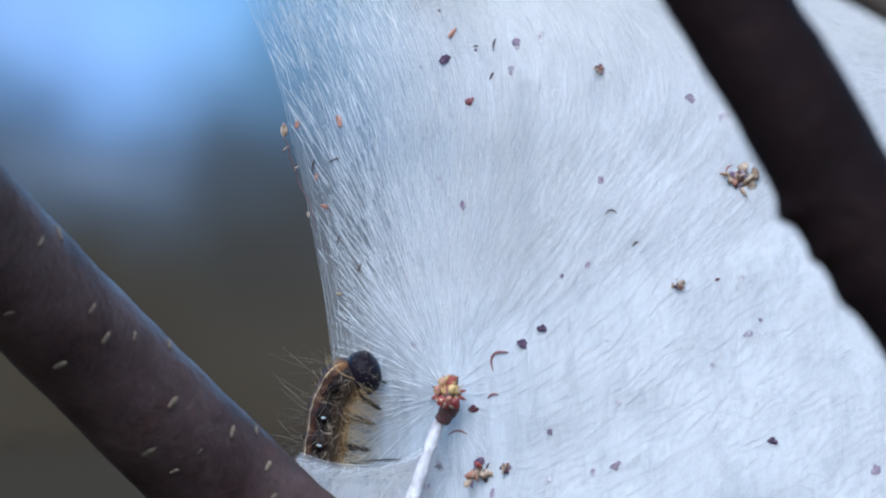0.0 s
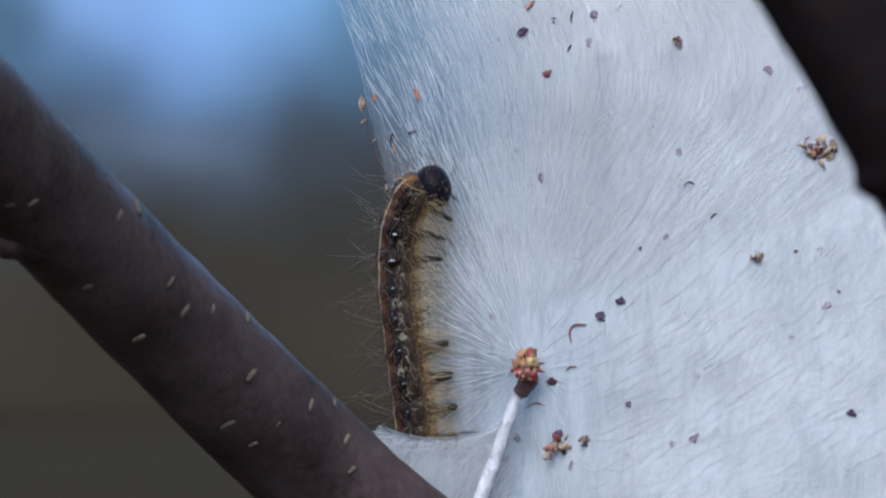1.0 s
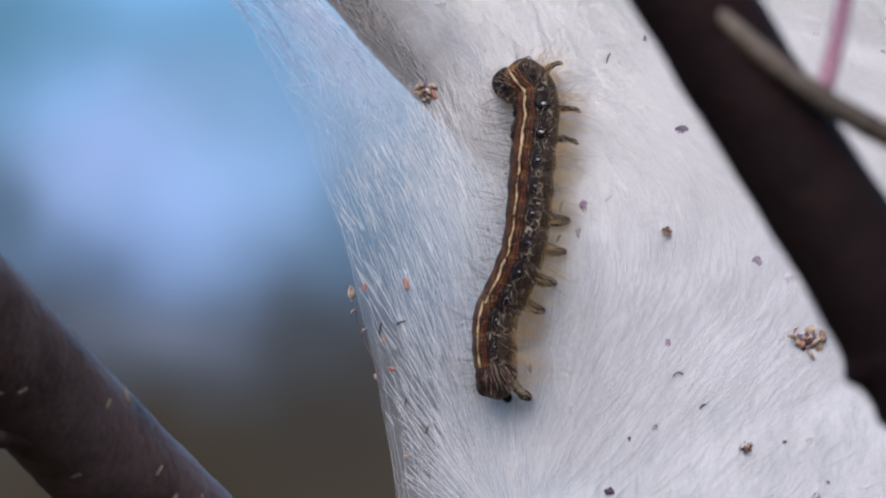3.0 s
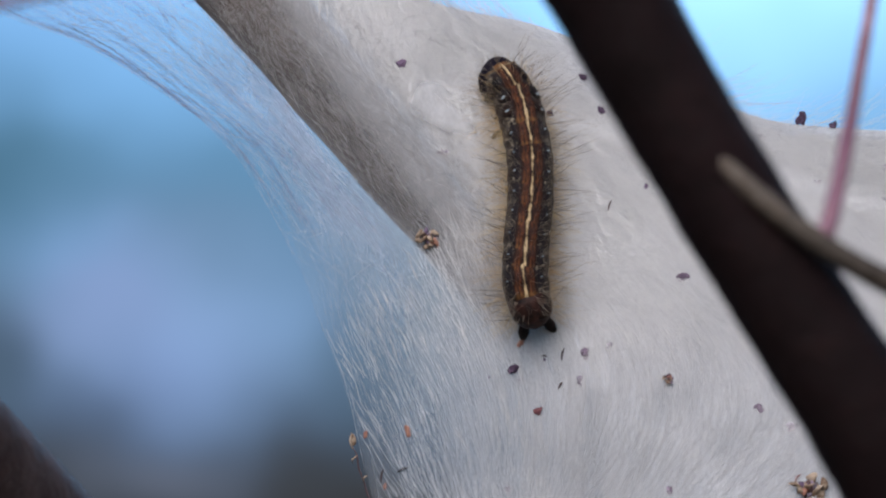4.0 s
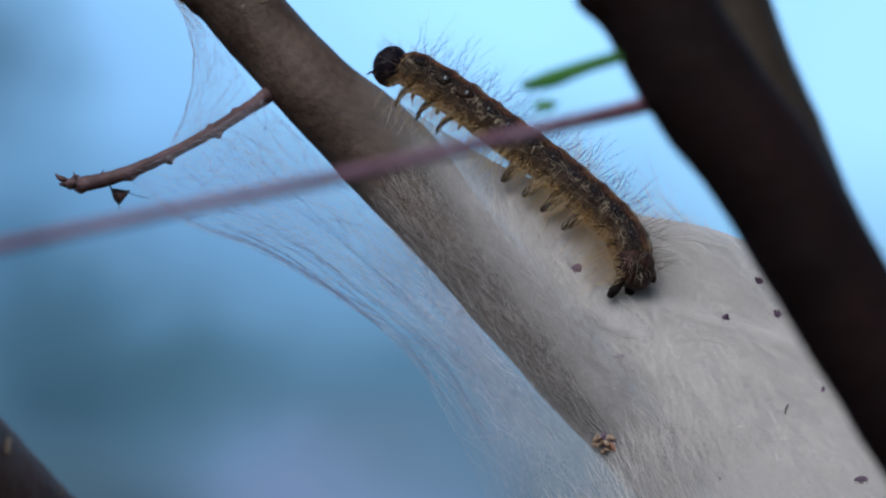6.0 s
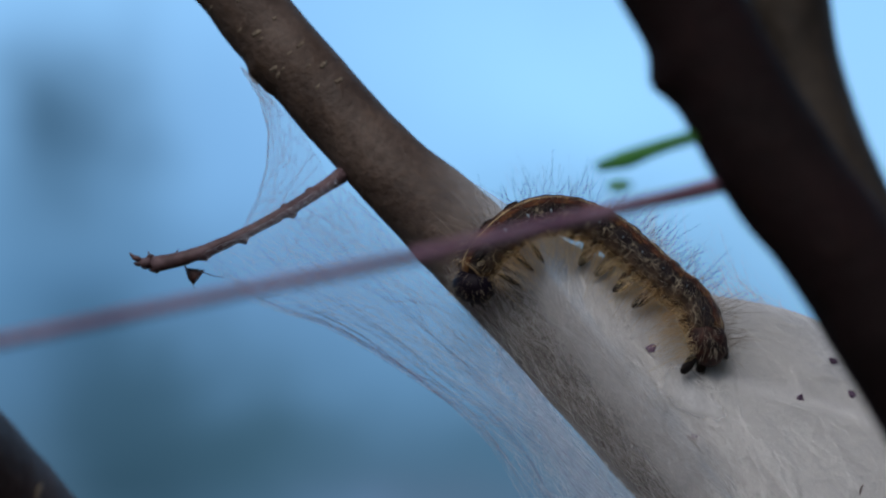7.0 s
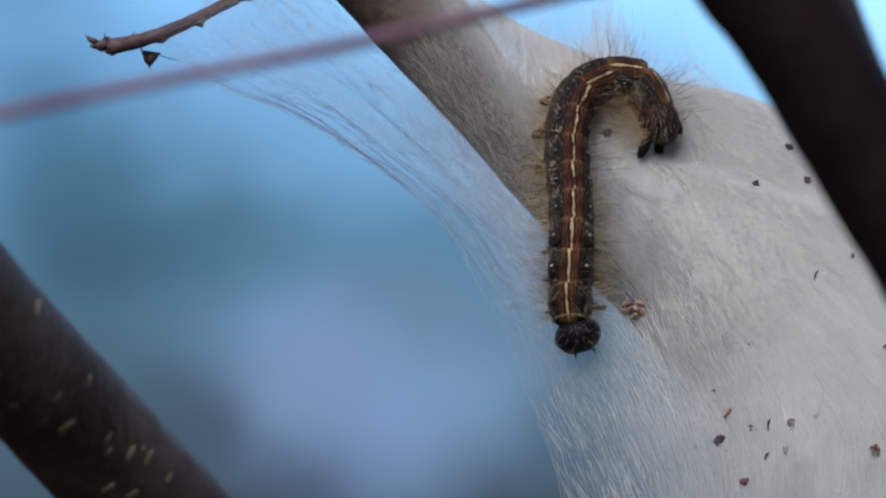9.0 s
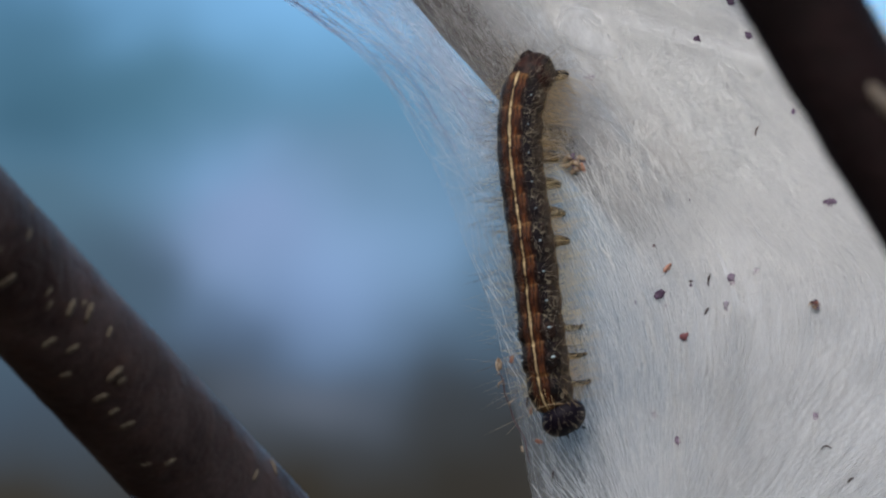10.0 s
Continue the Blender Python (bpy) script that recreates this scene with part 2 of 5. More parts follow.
SCALE_TAN = plain("bud_scale_tan", (0.26, 0.17, 0.115), (0.60, 0.47, 0.36), 1600, 0.6, 0.0001, 0, 0.2)
SCALE_RED = plain("bud_scale_red", (0.16, 0.02, 0.03), (0.36, 0.08, 0.05), 1600, 0.4)
SCALE_YELLOW = plain("bud_scale_yellow", (0.42, 0.26, 0.09), (0.62, 0.44, 0.20), 1600, 0.45)
SCALE_DARK = plain("bud_scale_dark", (0.035, 0.018, 0.022), (0.10, 0.05, 0.05), 1600, 0.5)
SHRED_DARK = plain("shred_dark", (0.03, 0.02, 0.02), (0.08, 0.05, 0.05), 1600, 0.5)
SHRED_RED = plain("shred_red", (0.16, 0.04, 0.05), (0.30, 0.12, 0.11), 1600, 0.5)


def skin_material():
    """Back of the caterpillar: cream line, golden brown bands with fine streaks, a chain of black blotches edged with curly cream lines."""
    n = Nodes("caterpillar_skin")
    c = n.coords()
    per = n.add("ShaderNodeObjectInfo").outputs["Random"]
    xyz = n.add("ShaderNodeSeparateXYZ", {0: c})
    x, y, z = xyz.outputs
    shift = n.add("ShaderNodeVectorMath", {0: c, 1: n.add("ShaderNodeCombineXYZ", {0: n.math("MULTIPLY", per, 0.07), 1: n.math("MULTIPLY", per, 0.03)}).outputs[0]}, operation="ADD").outputs[0]
    wob = n.noise(620, 3, shift)
    fine = n.noise(2600, 3, shift)
    raw = n.math("DIVIDE", n.math("ARCTAN2", n.math("ABSOLUTE", x), z), math.pi)
    ang = n.math("ADD", raw, n.math("MULTIPLY_ADD", wob, 0.07, -0.035))
    ang = n.math("ADD", ang, n.math("MULTIPLY_ADD", fine, 0.030, -0.015))
    base = n.ramp(ang, [
        (0.0, (0.72, 0.58, 0.37)), (0.009, (0.56, 0.41, 0.22)), (0.019, (0.025, 0.010, 0.007)), (0.040, (0.045, 0.014, 0.009)),
        (0.075, (0.145, 0.054, 0.016)), (0.095, (0.045, 0.014, 0.009)), (0.125, (0.13, 0.052, 0.018)), (0.150, (0.026, 0.008, 0.007)),
        (0.20, (0.010, 0.005, 0.006)), (0.30, (0.012, 0.006, 0.008)), (0.34, (0.028, 0.016, 0.012)), (0.46, (0.052, 0.032, 0.020)),
        (0.56, (0.11, 0.068, 0.033)), (0.70, (0.26, 0.16, 0.07)), (1.0, (0.20, 0.13, 0.08))])
    # maroon mid-ring, golden towards the joints
    mid = n.math("SUBTRACT", 1.0, n.math("MULTIPLY", n.math("ABSOLUTE", y), 520))
    mid = n.math("ADD", mid, n.math("MULTIPLY_ADD", n.noise(420, 2, shift), 1.6, -0.8))
    mid = n.math("MINIMUM", n.math("MAXIMUM", mid, 0.0), 1.0)
    band = n.ramp(ang, [(0.020, (0, 0, 0)), (0.03, (1, 1, 1)), (0.16, (1, 1, 1)), (0.19, (0, 0, 0))])
    base = n.mix(n.math("MULTIPLY", n.math("MULTIPLY", mid, band), 0.75), base, n.mix(1.0, base, (0.36, 0.15, 0.17), "MULTIPLY"))
    streak = n.noise(2600, 4, n.stretched(1.0, 0.22, 1.0), 0.7)
    base = n.mix(0.9, base, n.ramp(streak, [(0.36, (0.12, 0.08, 0.07)), (0.52, (0.8, 0.75, 0.7)), (0.66, (1.7, 1.55, 1.3))]), "MULTIPLY")
    # golden joints between the rings
    joint = n.math("MULTIPLY_ADD", n.math("ADD", n.math("ABSOLUTE", y), n.math("MULTIPLY_ADD", fine, 0.0008, -0.0004)), 2600, -4.2)
    joint = n.math("MULTIPLY", n.math("MINIMUM", n.math("MAXIMUM", joint, 0.0), 1.0), band)
    base = n.mix(n.math("MULTIPLY", joint, n.math("MULTIPLY", streak, 0.7)), base, (0.26, 0.13, 0.045))
    # curly pale lines round the blotches and on the flank
    worm_line = n.math("ABSOLUTE", n.math("SUBTRACT", n.noise(820, 1.2, shift), 0.5))
    worm_two = n.math("ABSOLUTE", n.math("SUBTRACT", n.noise(1250, 1.0, shift), 0.5))
    side = n.ramp(ang, [(0.175, (0, 0, 0)), (0.20, (1, 1, 1)), (0.36, (1, 1, 1)), (0.52, (0.1, 0.1, 0.1)), (0.58, (0, 0, 0))])
    across = n.math("DIVIDE", n.math("SUBTRACT", ang, 0.243), 0.074)
    along = n.math("DIVIDE", n.math("ADD", y, n.math("MULTIPLY_ADD", wob, 0.0012, -0.0006)), 0.00135)
    blot = n.math("SQRT", n.math("ADD", n.math("MULTIPLY", across, across), n.math("MULTIPLY", along, along)))
    outside = n.ramp(blot, [(0.80, (0, 0, 0)), (0.95, (1, 1, 1))])
    rim = n.math("MULTIPLY", n.ramp(blot, [(0.86, (0, 0, 0)), (0.97, (1, 1, 1)), (0.995, (0, 0, 0))]), n.ramp(fine, [(0.46, (0, 0, 0)), (0.56, (1, 1, 1))]))
    curl = n.math("MAXIMUM", n.ramp(worm_line, [(0.012, (1, 1, 1)), (0.028, (0, 0, 0))]), n.math("MULTIPLY", n.ramp(worm_two, [(0.008, (1, 1, 1)), (0.022, (0, 0, 0))]), 0.45))
    curl = n.math("MULTIPLY", n.math("MULTIPLY", curl, side), outside)
    base = n.mix(n.math("SUBTRACT", 1.0, outside), base, (0.008, 0.004, 0.006))
    base = n.mix(n.math("MULTIPLY", n.math("MAXIMUM", curl, rim), n.math("MINIMUM", n.math("MAXIMUM", n.math("MULTIPLY_ADD", wob, 3.2, -1.30), 0.05), 0.70)), base, (0.52, 0.44, 0.32))
    n.shader(Base_Color=base, Roughness=0.55, Specular_IOR_Level=0.18, Sheen_Weight=0.03, Normal=n.bump(n.math("ADD", streak, n.math("MULTIPLY", wob, 1.5)), 0.8, 0.00035))
    return n.mat


SKIN = skin_material()
HEAD_BLACK = plain("head_capsule", (0.003, 0.0022, 0.005), (0.009, 0.006, 0.012), 1500, 0.5, 0.0002, shine=0.10)
SKIN_DARK = plain("skin_black", (0.005, 0.004, 0.005), (0.03, 0.016, 0.012), 1300, 0.55, shine=0.15)
SKIN_TAIL = plain("skin_tail", (0.008, 0.004, 0.004), (0.060, 0.022, 0.016), 1100, 0.55, 0.0004, shine=0.2)
COLLAR = plain("collar_tan", (0.05, 0.03, 0.015), (0.20, 0.13, 0.07), 1800, 0.6)
HAIR_TAN = plain("hair_tan", (0.78, 0.58, 0.32), (0.98, 0.86, 0.60), 900, 0.5, 0.00001, 0, 0.65)
HAIR_PALE = plain("hair_pale", (0.50, 0.42, 0.32), (0.74, 0.68, 0.60), 900, 0.45, 0.00001, 0, 0.4)
BLUE_DASH = plain("blue_dash", (0.22, 0.30, 0.35), (0.46, 0.56, 0.62), 2500, 0.35)
HAIR_BROWN = plain("hair_brown", (0.06, 0.038, 0.026), (0.20, 0.14, 0.095), 900, 0.5, 0.00001, 0, 0.3)
LEG_DARK = plain("leg_dark", (0.008, 0.007, 0.007), (0.035, 0.028, 0.026), 1500, 0.4, shine=0.25)
LEG_TAN = plain("leg_tan", (0.035, 0.022, 0.016), (0.13, 0.085, 0.055), 1500, 0.55, 0.0001, 0, 0.2)


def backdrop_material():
    """Far trees and sky, wholly out of focus: broad soft patches of light, painted into a sheet that glows by itself.
    """
    n = Nodes("far_distance_glow")
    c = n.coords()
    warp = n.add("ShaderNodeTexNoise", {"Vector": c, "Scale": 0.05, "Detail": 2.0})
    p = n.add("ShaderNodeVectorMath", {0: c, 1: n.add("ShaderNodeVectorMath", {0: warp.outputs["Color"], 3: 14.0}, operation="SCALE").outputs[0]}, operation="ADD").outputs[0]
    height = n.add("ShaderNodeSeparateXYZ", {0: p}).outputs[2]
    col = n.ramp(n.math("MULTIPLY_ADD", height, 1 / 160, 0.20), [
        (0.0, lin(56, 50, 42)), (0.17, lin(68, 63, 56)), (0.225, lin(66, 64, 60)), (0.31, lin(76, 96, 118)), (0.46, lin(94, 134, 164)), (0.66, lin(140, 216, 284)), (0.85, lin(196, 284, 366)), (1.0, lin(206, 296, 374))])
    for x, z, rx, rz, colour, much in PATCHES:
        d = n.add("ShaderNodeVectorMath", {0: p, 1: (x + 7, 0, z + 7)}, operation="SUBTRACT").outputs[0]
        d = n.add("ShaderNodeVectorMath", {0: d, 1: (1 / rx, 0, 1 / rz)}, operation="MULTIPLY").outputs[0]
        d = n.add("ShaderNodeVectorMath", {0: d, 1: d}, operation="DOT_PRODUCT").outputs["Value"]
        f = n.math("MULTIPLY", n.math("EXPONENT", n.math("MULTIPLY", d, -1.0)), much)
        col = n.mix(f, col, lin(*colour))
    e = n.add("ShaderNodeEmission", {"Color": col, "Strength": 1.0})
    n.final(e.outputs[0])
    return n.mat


# bright and dark patches painted into the backdrop's glow: x, z, radii, colour, share
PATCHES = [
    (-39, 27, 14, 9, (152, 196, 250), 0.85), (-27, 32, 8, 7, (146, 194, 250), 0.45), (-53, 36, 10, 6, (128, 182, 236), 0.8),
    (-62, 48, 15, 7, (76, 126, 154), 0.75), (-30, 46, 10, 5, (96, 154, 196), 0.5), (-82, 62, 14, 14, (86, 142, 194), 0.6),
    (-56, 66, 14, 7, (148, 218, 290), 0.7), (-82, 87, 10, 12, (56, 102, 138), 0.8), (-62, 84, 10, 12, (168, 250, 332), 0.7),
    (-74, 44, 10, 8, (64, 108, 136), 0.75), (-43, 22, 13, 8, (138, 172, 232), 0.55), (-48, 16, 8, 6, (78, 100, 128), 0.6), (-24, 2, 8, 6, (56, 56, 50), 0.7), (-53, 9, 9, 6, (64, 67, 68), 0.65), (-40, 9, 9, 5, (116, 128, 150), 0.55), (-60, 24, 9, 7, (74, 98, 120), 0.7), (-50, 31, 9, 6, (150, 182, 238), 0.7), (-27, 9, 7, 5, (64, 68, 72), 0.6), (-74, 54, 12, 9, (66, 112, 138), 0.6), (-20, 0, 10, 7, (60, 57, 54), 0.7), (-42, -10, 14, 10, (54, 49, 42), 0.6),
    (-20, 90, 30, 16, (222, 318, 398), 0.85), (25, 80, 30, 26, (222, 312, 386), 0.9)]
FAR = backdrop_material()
GROUND = plain("leaf_litter", (0.018, 0.0135, 0.009), (0.044, 0.033, 0.022), 9, 1.0, 0.02, shine=0.0)


# ---- the place ----
def ground():
    n, size = 24, 90.0
    g = np.linspace(-1, 1, n)
    verts = [(np.sign(x) * abs(x) ** 2 * size, np.sign(y) * abs(y) ** 2 * size, 0.05 * noise.noise((x * 9, y * 9, 0))) for y in g for x in g]
    faces = [(j * n + i, j * n + i + 1, (j + 1) * n + i + 1, (j + 1) * n + i) for j in range(n - 1) for i in range(n - 1)]
    ob = new("ground", mesh_of("ground", verts, faces))
    ob.data.materials.append(GROUND)
    tagged(ob, "brown leaf litter of a woodland floor, far below the branches", "ground", kind="structure")


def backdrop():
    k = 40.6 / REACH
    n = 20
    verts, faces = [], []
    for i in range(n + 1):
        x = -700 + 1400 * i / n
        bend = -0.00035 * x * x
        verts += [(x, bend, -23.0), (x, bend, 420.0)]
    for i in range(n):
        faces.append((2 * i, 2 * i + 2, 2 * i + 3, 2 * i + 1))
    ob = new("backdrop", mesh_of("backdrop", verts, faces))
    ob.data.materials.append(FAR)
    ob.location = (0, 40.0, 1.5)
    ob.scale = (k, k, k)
    tagged(ob, "glowing sheet painted with distant trees and blue sky far out of focus", "backdrop", kind="structure")


ground()
backdrop()


# ---- the silk tent ----
def soft_plus(v, w):
    return w * math.log1p(math.exp(min(v / w, 40)))


def edge_x(z):
    return float(np.interp(z, [-80, -20, -5, 5, 19.5, 30, 40, 56, 67, 90], [-11, -12.6, -14.2, -16, -19.6, -23.5, -26.5, -30, -39, -58]))


BUD = (0.7, -17.0)
PUCKER = (9.9, 20.4)


def skin_y(x, z):
    """How far the tent's wall lies behind the plane, in millimetres."""
    y = 1.0 + 0.52 * soft_plus(z + 0.35 * (x + 20) - 43, 6.0)
    y += 6.0 * math.exp(-max(x - edge_x(z), 0) / 7.0)
    y -= 0.07 * max(x, 0) + 0.03 * max(-z, 0) + 0.19 * soft_plus(44 - z, 6.0) * (0.5 + 0.5 * math.tanh((x - 8) / 9))
    y += 0.9 * noise.noise((x / 17, z / 17, 3.0)) + 0.35 * noise.noise((x / 6, z / 6, 8.0))
    dx, dz = x - BUD[0], z - BUD[1]
    r, a = math.hypot(dx, dz), math.atan2(dz, dx)
    y += 0.22 * noise.noise((math.cos(a) * 7, math.sin(a) * 7, r / 40)) * min(r / 12, 1) * math.exp(-r / 45)
    y -= 1.6 * math.exp(-r / 4.0)
    y -= 1.3 * math.exp(-math.hypot(x - PUCKER[0], z - PUCKER[1]) / 2.2)
    # a fold that runs from the top edge down to the right
    f = (z - 54.3) + 0.27 * (x + 2)
    if x > -12:
        y += (1.9 * (0.5 + 0.5 * math.tanh(f / 0.7)) * math.exp(-max(f, 0) / 9.0)) * min((x + 12) / 5, 1)
    return y


def coons(left, right, bottom, top, nu, nv):
    """A sheet between four edges; left and right run upward, bottom and top to the right."""
    a, b, c, d = spline(left, nv), spline(right, nv), spline(bottom, nu), spline(top, nu)
    grid = np.zeros((nv, nu, a.shape[1]))
    for j in range(nv):
        v = j / (nv - 1)
        for i in range(nu):
            u = i / (nu - 1)
            grid[j, i] = ((1 - u) * a[j] + u * b[j] + (1 - v) * c[i] + v * d[i]
                          - (1 - u) * (1 - v) * a[0] - u * (1 - v) * b[0] - (1 - u) * v * a[-1] - u * v * b[-1])
    return grid


def sheet(name, grid, depth, density, material, parent, label="", fade=None):
    """A silk sheet over a grid of (x, z), at depth(x, z), as dense as density(x, z)."""
    nv, nu = grid.shape[:2]
    verts, dens = [], []
    for j in range(nv):
        for i in range(nu):
            x, z = grid[j, i]
            verts.append(at(x, z, depth(x, z)))
            dens.append(density(x, z) * (fade(i / (nu - 1), j / (nv - 1)) if fade else 1))
    faces = [(j * nu + i, j * nu + i + 1, (j + 1) * nu + i + 1, (j + 1) * nu + i) for j in range(nv - 1) for i in range(nu - 1)]
    ob = part(name, (verts, faces), material, parent, label)
    layer = ob.data.attributes.new("silk_cover", "FLOAT", "POINT")
    layer.data.foreach_set("value", dens)
    return ob


def branch_side(x, z):
    """Distance to the right of the lower edge of the slanting branch, and how far up along it."""
    dx, dz = x + 30.6, z - 58.8
    return dx * 0.739 + dz * 0.674, -dx * 0.674 + dz * 0.739


def thin_place(x, z):
    """A slanting gap in the outer layer, where the sky shows."""
    dx, dz = x + 7.9, z - 53.2
    u, v = 0.82 * dx - 0.57 * dz, 0.57 * dx + 0.82 * dz
    return math.exp(-((u / 3.6) ** 2 + (v / 1.6) ** 2) ** 1.6)


def wall_density(x, z):
    d = x - edge_x(z)
    first = float(np.interp(z, [-24, -10, 0, 15, 35, 60], [0.34, 0.25, 0.18, 0.12, 0.08, 0.08]))
    reach = float(np.interp(z, [-24, -10, 0, 15, 35, 50, 60], [13, 18, 24, 30, 32, 22, 7]))
    thin = first + (1 - first) * min(max(d, 0) / reach, 1) ** 1.15
    s, along = branch_side(x, z)
    if -3 < s < 16:
        u = min(max((along + 6) / 12, 0), 1)
        wide = float(np.interp(along, [-42, -28, -16, -4, 8], [2.0, 3.2, 4.6, 5.8, 6.2]))
        over = math.exp(-((s - 0.45 * wide - 0.6 * u) / wide) ** 2) * min(max((along + 44) / 18, 0), 1)
        thin = min(thin, 1 - (0.88 + 0.04 * u) * over)
        if along > -2:
            clear = min((along + 2) / 25, 1) * (1 - min(max((s - 5.5) / 4.5, 0), 1))
            thin *= (1 - clear) * (1 - min(max((along - 6) / 19, 0), 1))
    return thin * (1 - 0.30 * thin_place(x, z) - 0.15 * math.exp(-((x + 8.6) / 5) ** 2 - ((z - 54) / 4) ** 2))


def tent():
    t = thing("silk_tent", at(20, 0, 4), "white spun silk tent of caterpillars, stretched between branches", "silk tent")
    left = [(-11, -80), (-12.4, -45), (-12.6, -20), (-14.2, -5), (-16, 5), (-19.6, 19.5), (-23.5, 30), (-26.5, 40), (-30.5, 57), (-39, 67), (-48, 77.5)]
    top = [(-48, 77.5), (-41.5, 83.5), (-34.5, 79.2), (-27, 74.2), (-20, 70.3), (-8, 65.8), (3.5, 63.3), (16, 58), (28.5, 52.7), (38, 51.2), (60, 50), (95, 48)]
    right = [(95, -80), (95, -15), (95, 48)]
    bottom = [(-11, -80), (40, -80), (95, -80)]
    grid = coons(left, right, bottom, top, 150, 150)
    sheet("tent_wall", grid, skin_y, wall_density, SILK_WALL, t)
    small = coons(left, right, bottom, top, 60, 60)

    def inner_density(x, z):
        s, along = branch_side(x, z)
        d = min(max((x - edge_x(z) - 10) / 18, 0), 1)
        low = min(max((-along - 34) / 20, 0), 1)
        over = 1 - min((along + 2) / 25, 1) * (1 - min(max((s - 6) / 6, 0), 1)) if along > -2 else 1
        over *= 1 - min(max((along - 6) / 12, 0), 1)
        return d * max(min(max((s - 3) / 6, 0), 1), low) * over * (1 - 0.30 * thin_place(x, z))
    sheet("inner_layer", small, lambda x, z: skin_y(x, z) + 4.5 + 1.5 * noise.noise((x / 9, z / 9, 1)), inner_density, SILK_INNER, t)
    # a taut pane that leans back and catches the sky
    rows = []
    for j in range(14):
        for i in range(22):
            u, v = i / 21 * 2 - 1, j / 13 * 2 - 1
            long_, high = 4.8 * u, (2.4 - 1.0 * u) * v
            x, z = -8.0 + 0.82 * long_ + 0.45 * high, 53.3 - 0.57 * long_ + 0.89 * high
            rows.append((at(x, z, skin_y(-8.0 + 0.82 * long_, 53.3 - 0.57 * long_) - 0.7 + 0.55 * (high + 0.7)), 0.85 * max(0.0, 1 - (u * u + v * v) * (0.9 + 0.5 * noise.noise((u * 2.5, v * 2.5, 4.0)))) ** 0.8))
    quads = [(j * 22 + i, j * 22 + i + 1, (j + 1) * 22 + i + 1, (j + 1) * 22 + i) for j in range(13) for i in range(21)]
    pane = part("taut_pane", ([r[0] for r in rows], quads), SILK_FLAP, t, "small smooth pane of taut silk")
    pane.data.attributes.new("silk_cover", "FLOAT", "POINT").data.foreach_set("value", [r[1] for r in rows])
    # the lip from which the caterpillar climbs out
    fl = [(-36, -80), (-27, -45), (-19.5, -29), (-17.0, -24.2)]
    fr = [(-14, -80), (-7.5, -42), (-3.4, -29.4), (-0.8, -22.2)]
    ft = [(-17.0, -24.2), (-13, -25.4), (-8.5, -25.6), (-4.2, -24.8), (-0.8, -22.2)]
    fb = [(-36, -80), (-14, -80)]
    fg = coons(fl, fr, fb, ft, 40, 50)

    def flap_y(x, z):
        u = min(max((x + 17) / 16, 0), 1)
        return -8.6 + 7.6 * u ** 1.6 + 0.5 * noise.noise((x / 3, z / 6, 2))
    flap = sheet("front_flap", fg, flap_y, lambda x, z: 0.28 + 0.68 * min(max((np.interp(x, [-17, -13, -8.5, -4.2, -0.8], [-24.2, -25.4, -25.6, -24.8, -22.2]) - z) / 3.0, 0), 1), SILK_FLAP, t)
    rim = [at(x, z + 0.05, flap_y(x, z) - 0.15) for x, z in spline(ft, 40)]
    part("rim_thread", tube(rim, [0.00002, 0.000015], 6), SILK_THREAD, flap)
    rng = np.random.default_rng(9)
    lines, rad = [], []
    for k in range(2200):
        x, z = rng.uniform(-19, -2), rng.uniform(-36, -24.6)
        a = rng.normal(0.25, 0.25) if z > -27.5 else rng.normal(1.1, 0.35)
        size = rng.uniform(1.5, 5)
        pts = [(x + math.cos(a) * size * s, z + math.sin(a) * size * s) for s in np.linspace(0, 1, 5)]
        if any(pz > np.interp(px, [-17, -13, -8.5, -4.2, -0.8], [-24.4, -25.6, -25.8, -25.0, -22.4]) for px, pz in pts):
            continue
        lines.append([at(px, pz, flap_y(px, pz) - 0.12 - 0.2 * rng.random()) for px, pz in pts])
        rad.append(rng.choice([0.000014, 0.000022, 0.00003]))
    part("silk_fibre", fast_mesh("silk_fibre", *local_threads(lines, rad, flap)), SILK_THREAD, flap, kind="stuff")
    # sheer web under the slanting branch
    wl = [(-22, 26), (-25.2, 34.5), (-30.2, 44), (-35, 50.6), (-42.5, 56), (-51, 61.2), (-61, 65.0), (-67.5, 70.4)]
    wr = [(-12, 22), (-10.5, 31), (-13, 38), (-21.5, 47.9), (-30.6, 58.9), (-42.5, 71.2), (-50.8, 79.6)]
    wb = [(-22, 26), (-12, 22)]
    wt = [(-67.5, 70.4), (-60, 73.9), (-50.8, 79.6)]
    wg = coons(wl, wr, wb, wt, 50, 90)

    def web_y(x, z):
        return skin_y(max(x, edge_x(z)), z) + 1.5 * min(max(edge_x(z) - x, 0) / 8, 1) + 0.4 * noise.noise((x / 7, z / 7, 5)) - 0.4

    def web_density(x, z):
        low = min(max((66 - z) / 30, 0), 1)
        edge = float(np.interp(z, [22, 26, 34.5, 44, 50.6, 56, 61.2, 65, 70.4], [-20, -22, -25.2, -30.2, -35, -42.5, -51, -61, -67.5]))
        s, along = branch_side(x, z)
        close = math.exp(-(min(s, 0) / 5.0) ** 2) * min(max((10 - along) / 30, 0), 1)
        return (0.07 + 0.27 * low + 0.48 * close) * min(max((x - edge) / 8, 0), 1)

    def web_fade(u, v):
        return min(v / 0.30, 1) * min(1, (1 - u) / 0.30 + max((v - 0.36) * 5, 0))
